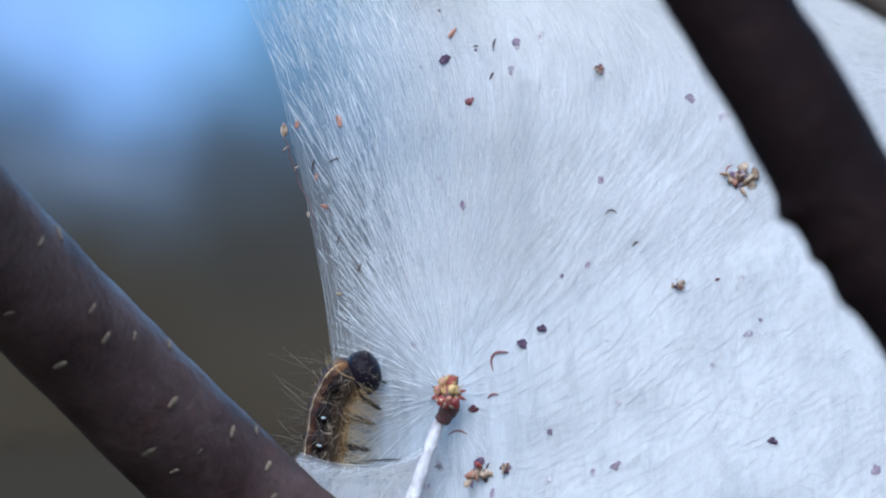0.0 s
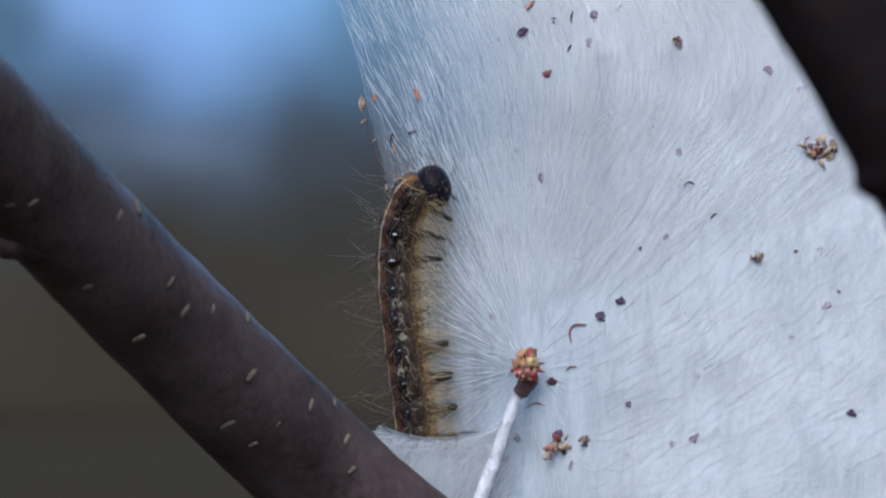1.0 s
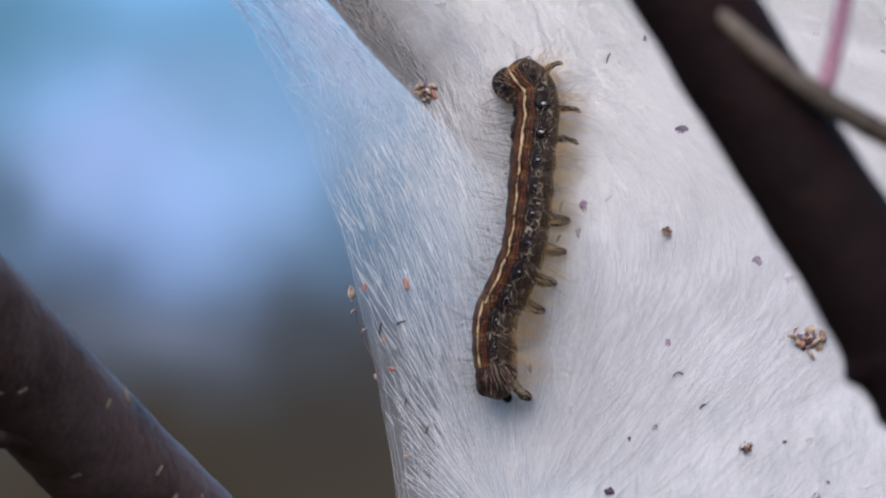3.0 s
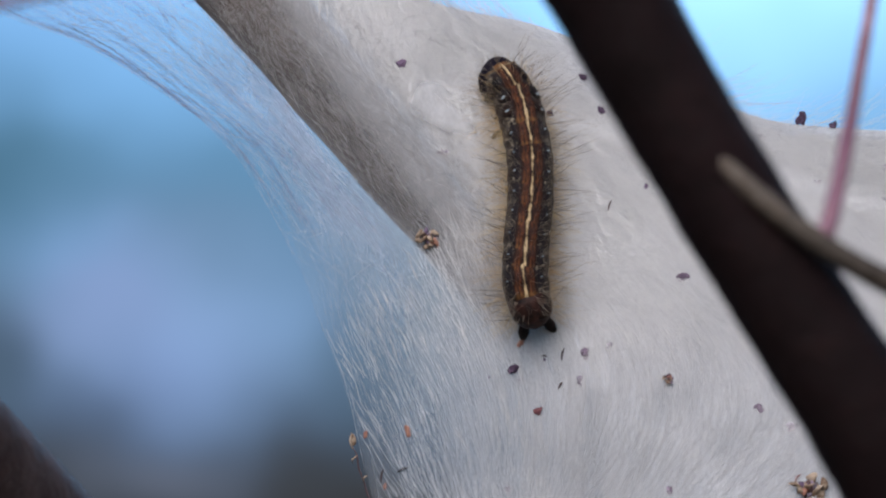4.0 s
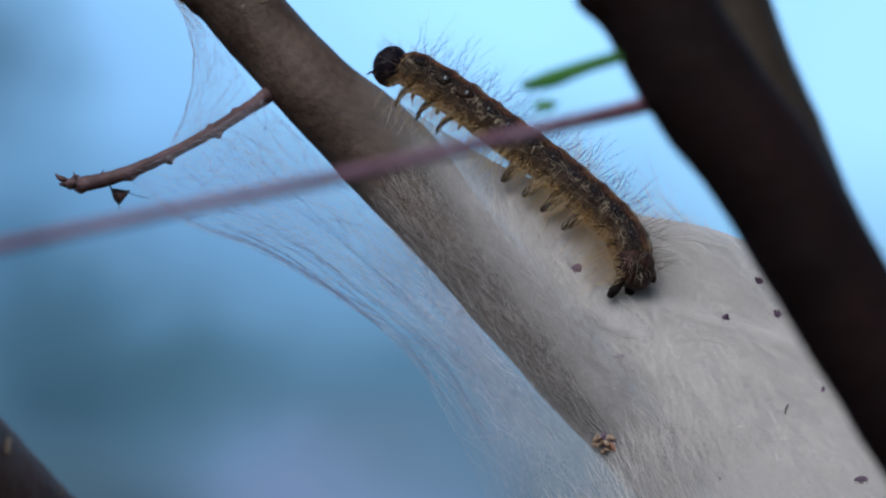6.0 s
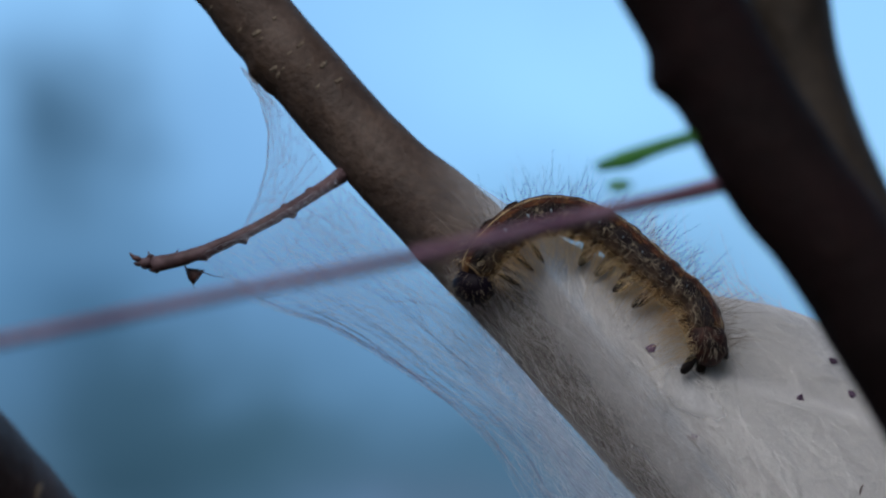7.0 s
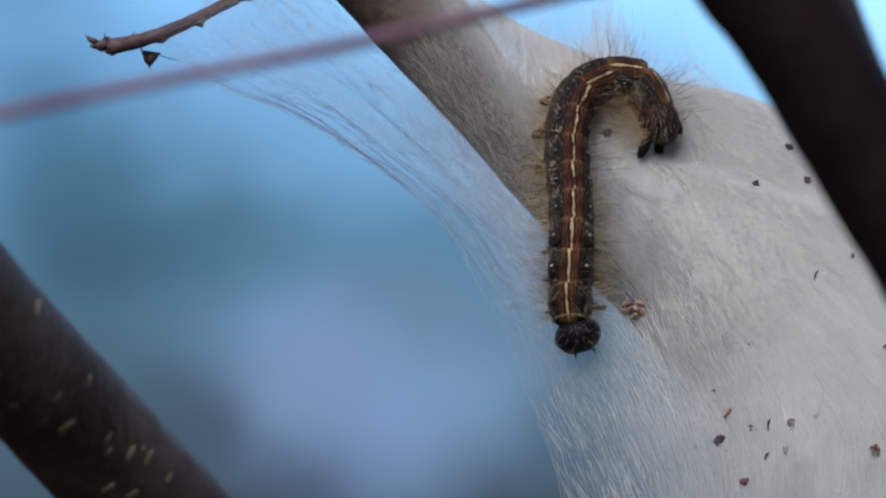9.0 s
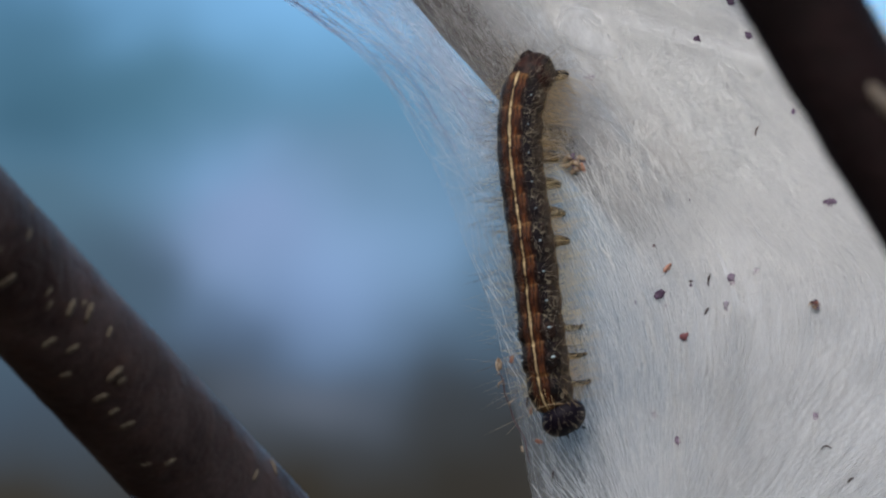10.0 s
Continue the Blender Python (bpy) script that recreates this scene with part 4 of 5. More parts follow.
def front_branch():
    pts = [(-28, 134, -134), (-11.5, 105, -131), (-3.8, 91, -130), (2.4, 80, -130), (9.6, 70, -130), (20, 52, -129), (30.3, 35, -128), (41.6, 17, -127), (46.6, 8, -126), (56.2, -6, -125), (76, -34, -122)]
    rad = [0.0050, 0.0050, 0.0052, 0.0056, 0.0054, 0.0053, 0.0054, 0.0056, 0.0057, 0.0056, 0.0056]
    b = thing("branch", at(46, 8, -126), "dark forked branch close before the tent, its backlit shade put into near-black bark", "branch")
    part("wood", tube(nearer(pts, 220), [r * 0.905 for r in rad], 36, 0.03, 0.005, lumps=((0.23, math.pi, 0.012, 0.0010), (0.74, math.pi, 0.006, 0.0009), (0.77, math.pi, 0.004, 0.0006), (0.80, math.pi, 0.008, 0.0004))), BARK_BACKLIT, b)
    st = [(2, 132, -118), (3.3, 102, -119), (5.6, 88, -120), (11, 74, -123), (14.5, 65, -125), (21, 52, -127), (27, 41, -127)]
    part("rear_stem", tube(nearer(st, 90), [0.0036, 0.0038, 0.0039, 0.0040, 0.0040, 0.0033], 28, 0.03, 0.005), BARK_STEM, b, "olive brown stem behind the fork")
    fk = [(13, 62, -128), (24, 48, -132.5), (35.5, 38.2, -133), (47, 31.5, -131), (62, 24, -128), (90, 14, -124)]
    side = part("side_branch", tube(nearer(fk, 90), [0.0005, 0.0009, 0.0011, 0.0010, 0.0009], 20, 0.05, 0.004), BARK_PALE, b, "thin pale side branch of the fork")
    part("shoot", tube(nearer([(37.2, 38.0, -132.5), (38.6, 43.5, -131), (40.4, 52.5, -129), (43.5, 70, -126)], 40), [0.0008, 0.0006, 0.0005], 12, 0.06, 0.003), BARK_PINK, side)
    tw = [(3, 80.6, -128), (-6.0, 78.1, -131), (-19, 75.2, -156), (-42, 70.0, -184), (-63, 65.9, -198), (-80, 62.5, -206), (-92, 60.1, -210), (-125, 54, -220)]
    part("pink_twig", tube(nearer(tw, 120), [0.0008, 0.00054, 0.00048, 0.00044, 0.00042], 16, 0.05, 0.004), BARK_PINK, b, "slender pinkish twig across the view")
    sp = [(-6.5, 84.6, -131), (-11.5, 83.2, -131), (-16, 81.6, -131), (-19.4, 80.7, -131)]
    sprout = part("sprout", tube(nearer(sp, 30), [0.0006, 0.00056, 0.00064, 0.0008, 0.0004], 14, 0.06, 0.002), GREEN, b, "fresh green shoot")
    part("leaflet", lump(at(-16.8, 78.4, -172), 0.00065, 31, (1.6, 0.4, 0.8), 0.3), GREEN, sprout)


def bud_spur():
    """The short spur inside the silk, with its opening bud."""
    b = thing("budding_spur", at(-3.6, -29.4, -3.5), "silk-wrapped spur with a red and yellow opening bud", "bud")
    pts = [(-9.5, -46, -6.5), (-3.6, -29.4, -3.8), (-1.2, -22.5, -2.9), (-0.2, -20.2, -2.9)]
    part("stalk", tube(line_of(pts, 60), [0.0011, 0.00095, 0.0008, 0.00075], 22, 0.22, 0.0025), SHEATH, b, "stalk sheathed in white silk")
    part("collar", tube(line_of([(-0.3, -20.4, -3.2), (0.6, -19.2, -3.4), (1.2, -18.4, -3.4)], 14), [0.0008, 0.00105, 0.0009], 16, 0.25, 0.0012), SCALE_DARK, b)
    rng = random.Random(12)
    for k in range(30):
        a, d = rng.uniform(0, 6.28), math.sqrt(rng.random()) * 1.75
        x, z = 0.8 + d * math.cos(a), -17.0 + 1.05 * d * math.sin(a)
        y = -4.4 - 0.9 * math.sqrt(max(1 - (d / 1.8) ** 2, 0)) + rng.uniform(-0.15, 0.15)
        low = (z + 17.0) < -0.5
        m = rng.choice((SCALE_RED, SCALE_RED, SCALE_ORANGE, SCALE_TAN) if low else (SCALE_YELLOW, SCALE_YELLOW, SCALE_TAN, SCALE_ORANGE, SCALE_RED))
        part("bud_scale", lump(at(x, z, y), rng.uniform(0.38, 0.72) / 1000, 60 + k, (rng.uniform(0.5, 1.0), 0.6, rng.uniform(0.7, 1.2)), 0.9), m, b)
    for k in range(13):
        a = 2 * math.pi * k / 13 + rng.uniform(-0.2, 0.2)
        c, s = math.cos(a), math.sin(a)
        r1 = 1.9 + rng.uniform(-0.2, 0.5)
        pts = [(0.8 + 0.7 * c, -17.0 + 0.8 * s, -4.6), (0.8 + 1.4 * c, -17.0 + 1.5 * s, -5.1), (0.8 + r1 * c, -17.0 + r1 * s, -4.8 + rng.uniform(-0.3, 0.3))]
        w = rng.uniform(0.00010, 0.00022)
        part("bud_tip", tube(line_of(pts, 9), [w, w * 1.2, w * 0.8, w * 0.15], 8, 0.3, 0.0006), (SCALE_RED, SCALE_TAN, SCALE_DARK, SCALE_ORANGE)[k % 4], b)


left_branch()
slanting_branch()
front_branch()
bud_spur()


# ---- what lies on the silk ----
count = [0]


def pellet(x, z, size, shade):
    """A grain of droppings: 0 pale under silk, 1 dark, 2 reddish, 3 weathered."""
    count[0] += 1
    k = count[0]
    rng = random.Random(k)
    m = (FRASS_PALE, FRASS_DARK, FRASS_RED, FRASS_MID)[shade]
    label = ("greyish dropping veiled by a film of silk", "dark purple-brown caterpillar dropping caught on the silk", "reddish brown dropping caught on the silk", "weathered grey-violet dropping half sunk in silk")[shade]
    sink = (0.11, -0.10, -0.10, 0.02)[shade]
    r = size / 2000 * 0.92
    data = [lump((0, 0, 0), r * 0.82, k, (1.0, 0.55, 0.72), 0.7)]
    for i in range(6):
        a, d = rng.uniform(0, 6.28), rng.uniform(0.4, 0.85)
        data.append(lump((d * r * math.cos(a), -0.15 * r, 0.75 * d * r * math.sin(a)), r * rng.uniform(0.22, 0.42), k + i * 7, (1, 0.7, 1), 0.7, 1))
    v, f = join(*data)
    ob = new("frass_pellet", mesh_of("frass_pellet", v, f, False))
    ob.data.materials.append(m)
    ob.matrix_basis = Matrix.Translation(at(x, z, skin_y(x, z) + sink * size)) @ pose(0, 0, 0, 0, rng.uniform(0, 180), 0)
    tagged(ob, label, "frass pellet", "frass pellets on the tent")


def shred(x, z, size, turn, kind):
    """A thin shred: 0 dark dash, 1 dark hook, 2 red curl, 3 bent red leg, 4 long thread, 5 pale splinter."""
    m = (SHRED_DARK, SHRED_DARK, SHRED_RED, SHRED_RED, SHRED_DARK, SCALE_TAN)[kind]
    label = ("dark dry shred stuck to the silk", "dark hooked shred stuck to the silk", "reddish curled shred stuck to the silk",
             "bent reddish bud stalk stuck to the silk", "long thin dark fibre on the silk", "pale bark splinter on the silk")[kind]
    bend = (0.15, 0.55, 0.35, 0.7, 0.05, 0.1)[kind]
    r = (0.11, 0.09, 0.09, 0.12, 0.075, 0.10)[kind] / 1000
    c, s = math.cos(radians(turn)), math.sin(radians(turn))
    pts = []
    for u, w in ((-0.5, 0), (-0.2, 0.8), (0.15, 0.9), (0.5, 0)):
        a, b = u * size, w * bend * size * 0.6
        px, pz = x + a * c - b * s, z + a * s + b * c
        pts.append((px, pz, skin_y(px, pz) - 0.15))
    p0 = at(x, z, skin_y(x, z))
    v, f = tube(line_of(pts, 16), [r * 0.6, r, r * 1.3, r * 0.5], 8, 0.3, 0.0006)
    ob = new("debris_shred", mesh_of("debris_shred", np.array(v) - np.array(p0), f))
    ob.data.materials.append(m)
    ob.location = p0
    tagged(ob, label, "debris", "debris on the tent")


def husk(x, z, size, shade):
    """A cupped bud scale: 0 orange, 1 brown, 2 red."""
    count[0] += 1
    rng = random.Random(count[0])
    m = (SCALE_ORANGE, SCALE_TAN, SCALE_RED)[shade]
    label = ("orange bud scale stuck to the silk", "tan brown bud scale stuck to the silk", "red bud scale beside the bud")[shade]
    r = size / 2000
    n = 7
    verts, faces = [], []
    for layer in (0, 1):
        for j in range(n):
            for i in range(n):
                u, w = i / (n - 1) * 2 - 1, j / (n - 1) * 2 - 1
                wide = (0.48 + 0.22 * noise.noise((w * 2.2, count[0] * 1.3, 0.5))) * (1 - 0.85 * w * w) ** 0.5
                verts.append((u * wide * r, -(0.5 - 0.5 * u * u) * r * 0.6 - 0.1 * r * layer + 0.45 * r * noise.noise((u * 1.6, w * 1.6, count[0])), w * r * (1 + 0.25 * noise.noise((u * 3, count[0], 2.0)))))
    for layer in (0, 1):
        o = layer * n * n
        for j in range(n - 1):
            for i in range(n - 1):
                q = (o + j * n + i, o + j * n + i + 1, o + (j + 1) * n + i + 1, o + (j + 1) * n + i)
                faces.append(q if layer else tuple(reversed(q)))
    rim = [i for i in range(n)] + [j * n + n - 1 for j in range(1, n)] + [(n - 1) * n + i for i in range(n - 2, -1, -1)] + [j * n for j in range(n - 2, 0, -1)]
    for a, b in zip(rim, rim[1:] + rim[:1]):
        faces.append((a, b, b + n * n, a + n * n))
    ob = new("bud_scale", mesh_of("bud_scale", verts, faces))
    ob.data.materials.append(m)
    ob.matrix_basis = Matrix.Translation(at(x, z, skin_y(x, z) - 0.1)) @ pose(0, 0, 0, 0, rng.uniform(0, 180), rng.uniform(-25, 25))
    tagged(ob, label, "bud scale", "bud scales on the tent")


def bark_fibre():
    """A long twisted strip of bark that clings to the tent's edge."""
    pts = [(-18.8, 13.2), (-18.3, 12.2), (-18.1, 10.8), (-17.5, 9.2), (-17.0, 7.6), (-16.2, 6.2), (-15.7, 5.2), (-15.4, 3.6), (-15.0, 2.2)]
    line = line_of([(x, z, skin_y(x, z) - 0.9) for x, z in pts], 70)
    place = at(-17.4, 7.6, skin_y(-17.4, 7.6) - 0.9)
    t = thing("bark_strip", place, "long thin twisted brown bark strip at the silk's edge", "debris")
    part("strip", tube(line, [0.00005, 0.00012, 0.00008, 0.00011, 0.00007, 0.00010, 0.00004], 8, 0.4, 0.0008), BARK_TWIG, t)
    for x, z, u, w in ((-18.8, 13.0, -18.9, 15.0), (-18.3, 12.2, -18.8, 11.3), (-17.5, 9.2, -17.0, 9.9)):
        part("curl", tube(line_of([(x, z, skin_y(x, z) - 0.9), ((x + u) / 2 - 0.3, (z + w) / 2, skin_y(x, z) - 1.2), (u, w, skin_y(u, w) - 0.9)], 12), [0.00008, 0.00009, 0.00003], 8, 0.3, 0.0008), SCALE_TAN, t)


bark_fibre()


def crumple(x, z, size):
    """A withered tuft of bud scales."""
    count[0] += 1
    rng = random.Random(count[0])
    place = at(x, z, skin_y(x, z))
    t = thing("withered_bud", place, "withered brown and tan bud remains stuck to the silk", "withered bud", "withered buds on the tent")
    for k in range(14):
        a, d = rng.uniform(0, 6.28), rng.uniform(0.05, 0.38) * size / 1000
        v, f = lump((0, 0, 0), size / 1000 * rng.uniform(0.08, 0.19), count[0] * 20 + k, (0.55, 0.14, 1.0), 0.8, 2)
        m = Matrix.Translation(place + Vector((d * math.cos(a), -0.0002 - 0.0004 * rng.random(), 0.7 * d * math.sin(a)))) @ pose(0, 0, 0, rng.uniform(-35, 35), rng.uniform(-70, 70), rng.uniform(-35, 35))
        part("flake", ([tuple(m @ Vector(p)) for p in v], f), (SCALE_TAN, FRASS_DARK, SCALE_TAN, FRASS_MID, SCALE_ORANGE, SCALE_TAN, SCALE_DARK)[k % 7], t)
    for k in range(7):
        a, d = rng.uniform(0, 6.28), rng.uniform(0.0, 0.34) * size / 1000
        c = place + Vector((d * math.cos(a), -0.0002 - 0.0003 * rng.random(), 0.75 * d * math.sin(a)))
        e = c + Vector((rng.uniform(-1, 1), -0.3, rng.uniform(-1, 1))) * size / 1000 * 0.24
        mid = (c + e) / 2 + Vector((0, -0.0004, 0))
        w = size / 1000 * rng.uniform(0.03, 0.075)
        part("husk", tube(spline([tuple(c), tuple(mid), tuple(e)], 9), [w * 0.5, w, w * 0.8, w * 0.1], 8, 0.4, 0.0008), rng.choice([SCALE_TAN, SCALE_TAN, SCALE_TAN, SCALE_TAN, SCALE_RED]), t)


pellet(0.2, 22.5, 1.61, 1)
pellet(8.7, 24.3, 1.74, 3)
pellet(11.7, 25.1, 1.47, 0)
pellet(3.2, 17.5, 1.34, 2)
pellet(29.3, 17.9, 1.47, 3)
pellet(33.2, 15.5, 1.88, 0)
pellet(18.6, 8.1, 1.21, 3)
pellet(2.4, 5.1, 1.47, 3)
pellet(-0.3, 8.2, 1.34, 0)
pellet(17.1, -1.9, 1.07, 3)
pellet(14.1, -3.2, 0.60, 1)
pellet(11.8, -9.5, 1.47, 1)
pellet(9.4, -11.3, 1.67, 1)
pellet(-3.4, -11.3, 1.21, 0)
pellet(35.4, -3.5, 1.00, 0)
pellet(36.1, -10.2, 1.61, 0)
pellet(39.1, -22.8, 1.34, 1)
pellet(51.3, -26.2, 1.61, 3)
pellet(12.8, -21.7, 1.21, 3)
pellet(21.0, -18.2, 1.21, 0)
pellet(31.9, -13.9, 1.07, 0)
pellet(20.5, -25.7, 1.61, 3)
pellet(17.8, -26.4, 0.94, 3)
pellet(12.7, -27.4, 1.21, 0)
pellet(4.3, -25.2, 1.74, 1)
pellet(3.6, -19.0, 1.47, 2)
pellet(5.9, -28.9, 1.21, 3)
pellet(-1.9, -28.2, 1.47, 3)
pellet(-0.4, -25.7, 1.47, 3)
pellet(19.5, -11.0, 0.67, 0)
pellet(32.5, -3.6, 0.67, 2)
pellet(0.9, 21.1, 0.74, 0)
pellet(-2.7, 21.5, 0.40, 1)
pellet(37.6, -8.4, 0.60, 1)
pellet(-4.3, -3.3, 0.94, 0)
pellet(-8.2, 48.1, 1.47, 0)
pellet(20.2, 33.3, 1.8, 3)
pellet(36.4, 44.5, 1.21, 0)
pellet(44.4, 46.1, 1.74, 0)
pellet(44.1, 42.4, 1.07, 0)
pellet(34.4, 52.2, 2.14, 1)
pellet(38.2, 51.5, 1.34, 1)
pellet(8.2, 21.0, 1.61, 0)
pellet(15.9, 44.1, 0.94, 1)
pellet(-13.2, 58.8, 1.67, 1)
pellet(29.9, 50.0, 1.21, 0)
pellet(3.7, 33.7, 0.40, 1)
pellet(-0.5, 28.2, 0.54, 2)
pellet(3.9, 23.6, 0.54, 1)
pellet(4.5, 52.7, 1.61, 1)
pellet(8.6, 57.2, 1.21, 1)
pellet(10.7, 53.2, 1.34, 1)
pellet(1.3, 37.7, 0.80, 0)
shred(6.1, 24.2, 1.47, 80, 0)
shred(5.8, 20.5, 0.94, 60, 0)
shred(3.9, 24.0, 0.54, 0, 0)
shred(19.9, 4.2, 1.34, 10, 1)
shred(6.8, -13.3, 2.81, 50, 3)
shred(5.9, -17.5, 1.34, 20, 2)
shred(1.7, -22.0, 2.28, 5, 2)
shred(-12.9, 10.5, 1.34, 20, 0)
shred(-15.3, 9.8, 1.61, 80, 0)
shred(22.8, 0.6, 0.94, 40, 0)
shred(-12.3, 1.1, 0.94, 80, 0)
shred(-9.8, -2.2, 1.21, 70, 0)
shred(33.9, 9.4, 1.34, 60, 2)
shred(-8.0, -25.2, 6.03, 5, 4)
shred(11.7, 41.9, 1.34, 70, 0)
shred(-26.7, 53.7, 0.94, 30, 5)
husk(-12.3, 15.1, 1.47, 0)
husk(-17.3, 14.7, 1.00, 0)
husk(-18.8, 14.1, 1.47, 1)
husk(-15.0, 8.6, 0.80, 0)
husk(-14.0, 5.0, 1.07, 0)
husk(1.1, 25.6, 1.34, 0)
husk(-0.9, -17.5, 1.07, 2)
husk(-12.3, -5.3, 0.80, 1)
husk(-16.0, 4.1, 0.67, 1)
crumple(35.2, 8.2, 5.22)
crumple(18.6, 21.3, 1.88)
crumple(4.5, -26.9, 4.82)
crumple(7.4, -25.9, 2.28)
crumple(27.9, -4.2, 2.1)
crumple(-10.0, 38.0, 3.6)


# ---- the caterpillar ----
SEGMENTS = 12
BODY_R = 0.00272


def barrel(half, radius, rings=9, sides=28, front=0.82, rear=0.82):
    """One body ring: bulging in the middle, flatter below, closed at both ends."""
    verts, faces = [], []
    for i in range(rings):
        u = i / (rings - 1) * 2 - 1
        end = rear if u < 0 else front
        r = radius * (1.02 - (1 - end) * abs(u) ** 2.4) * (1 + 0.018 * math.cos(9 * u))
        for j in range(sides):
            a = 2 * math.pi * j / sides
            x, z = math.sin(a) * r, math.cos(a) * r
            k = 1 + 0.05 * noise.noise((math.sin(a) * 2.5, u * 2, math.cos(a) * 2.5))
            if z < 0:
                z *= 0.86
            if abs(abs(a - math.pi) - 1.05) < 0.25:
                k += 0.035
            verts.append((x * k, u * half, z * k))
    for i in range(rings - 1):
        for j in range(sides):
            m = (j + 1) % sides
            faces.append((i * sides + j, (i + 1) * sides + j, (i + 1) * sides + m, i * sides + m))
    verts += [(0, -half * 1.15, 0), (0, half * 1.15, 0)]
    e, g = len(verts) - 2, len(verts) - 1
    for j in range(sides):
        m = (j + 1) % sides
        faces.append((e, j, m))
        faces.append((g, (rings - 1) * sides + m, (rings - 1) * sides + j))
    return verts, faces


def hair(rng, count_, low, high, length, width, half, radius, droop, sweep=0.0, both=True):
    """Hairs that stand off a body ring between two angles from the back."""
    lines, rad = [], []
    for _ in range(count_):
        a = radians(rng.uniform(low, high)) * (rng.choice((-1, 1)) if both else 1)
        y = rng.uniform(-0.8, 0.8) * half
        root = Vector((math.sin(a) * radius * 0.96, y, math.cos(a) * radius * (0.96 if math.cos(a) > 0 else 0.84)))
        out = Vector((math.sin(a), rng.gauss(sweep, 0.28), math.cos(a) + rng.gauss(0, 0.18))).normalized()
        size = rng.uniform(*length) / 1000
        pts = []
        for s in (0, 0.33, 0.66, 1.0):
            pts.append(root + out * size * s + Vector((rng.gauss(0, 0.02) * size, 0, -droop * size * s * s)))
        lines.append([tuple(p) for p in pts])
        rad.append(rng.uniform(*width) / 1000)
    return fast_mesh("hair", *threads(np.array(lines), rad))


def true_leg(side):
    pts = [(side * 0.0013, 0, -0.0016), (side * 0.0025, 0.0003, -0.0022), (side * 0.0033, 0.0003, -0.0031), (side * 0.0036, 0.0001, -0.0042)]
    return tube(spline(pts, 14), [0.00058, 0.00046, 0.00044, 0.00030, 0.00032, 0.00005], 10, 0.06, 0.001)


def proleg(side):
    pts = [(side * 0.0012, 0, -0.0014), (side * 0.0017, 0, -0.0023), (side * 0.0022, 0, -0.0031)]
    return tube(spline(pts, 8), [0.0010, 0.00086, 0.00070], 12, 0.10, 0.0008)


def clasper(side):
    pts = [(side * 0.0008, -0.0006, -0.0010), (side * 0.0013, -0.0016, -0.0018), (side * 0.0017, -0.0025, -0.0027), (side * 0.0019, -0.0029, -0.0033)]
    return tube(spline(pts, 12), [0.0010, 0.00075, 0.00058, 0.00068, 0.0004], 14, 0.14, 0.0008)


def pro_foot(side):
    pts = [(side * 0.0021, 0, -0.0030), (side * 0.0025, 0.0001, -0.0036), (side * 0.0029, 0.0002, -0.0041)]
    return tube(spline(pts, 6), [0.00066, 0.00062, 0.00034], 10, 0.12, 0.0006)


def on_ring(angle, y, size, seed):
    """A low mark on a body ring, at an angle from the back. size: round the ring, along it, and its height."""
    v, f = lump((0, 0, 0), 1.0, seed, (size[0], size[1], size[2]), 0.25)
    m = pose(0, 0, 0, 0, angle, 0) @ Matrix.Translation((0, y, BODY_R * 1.0))
    return [tuple(m @ Vector(p)) for p in v], f


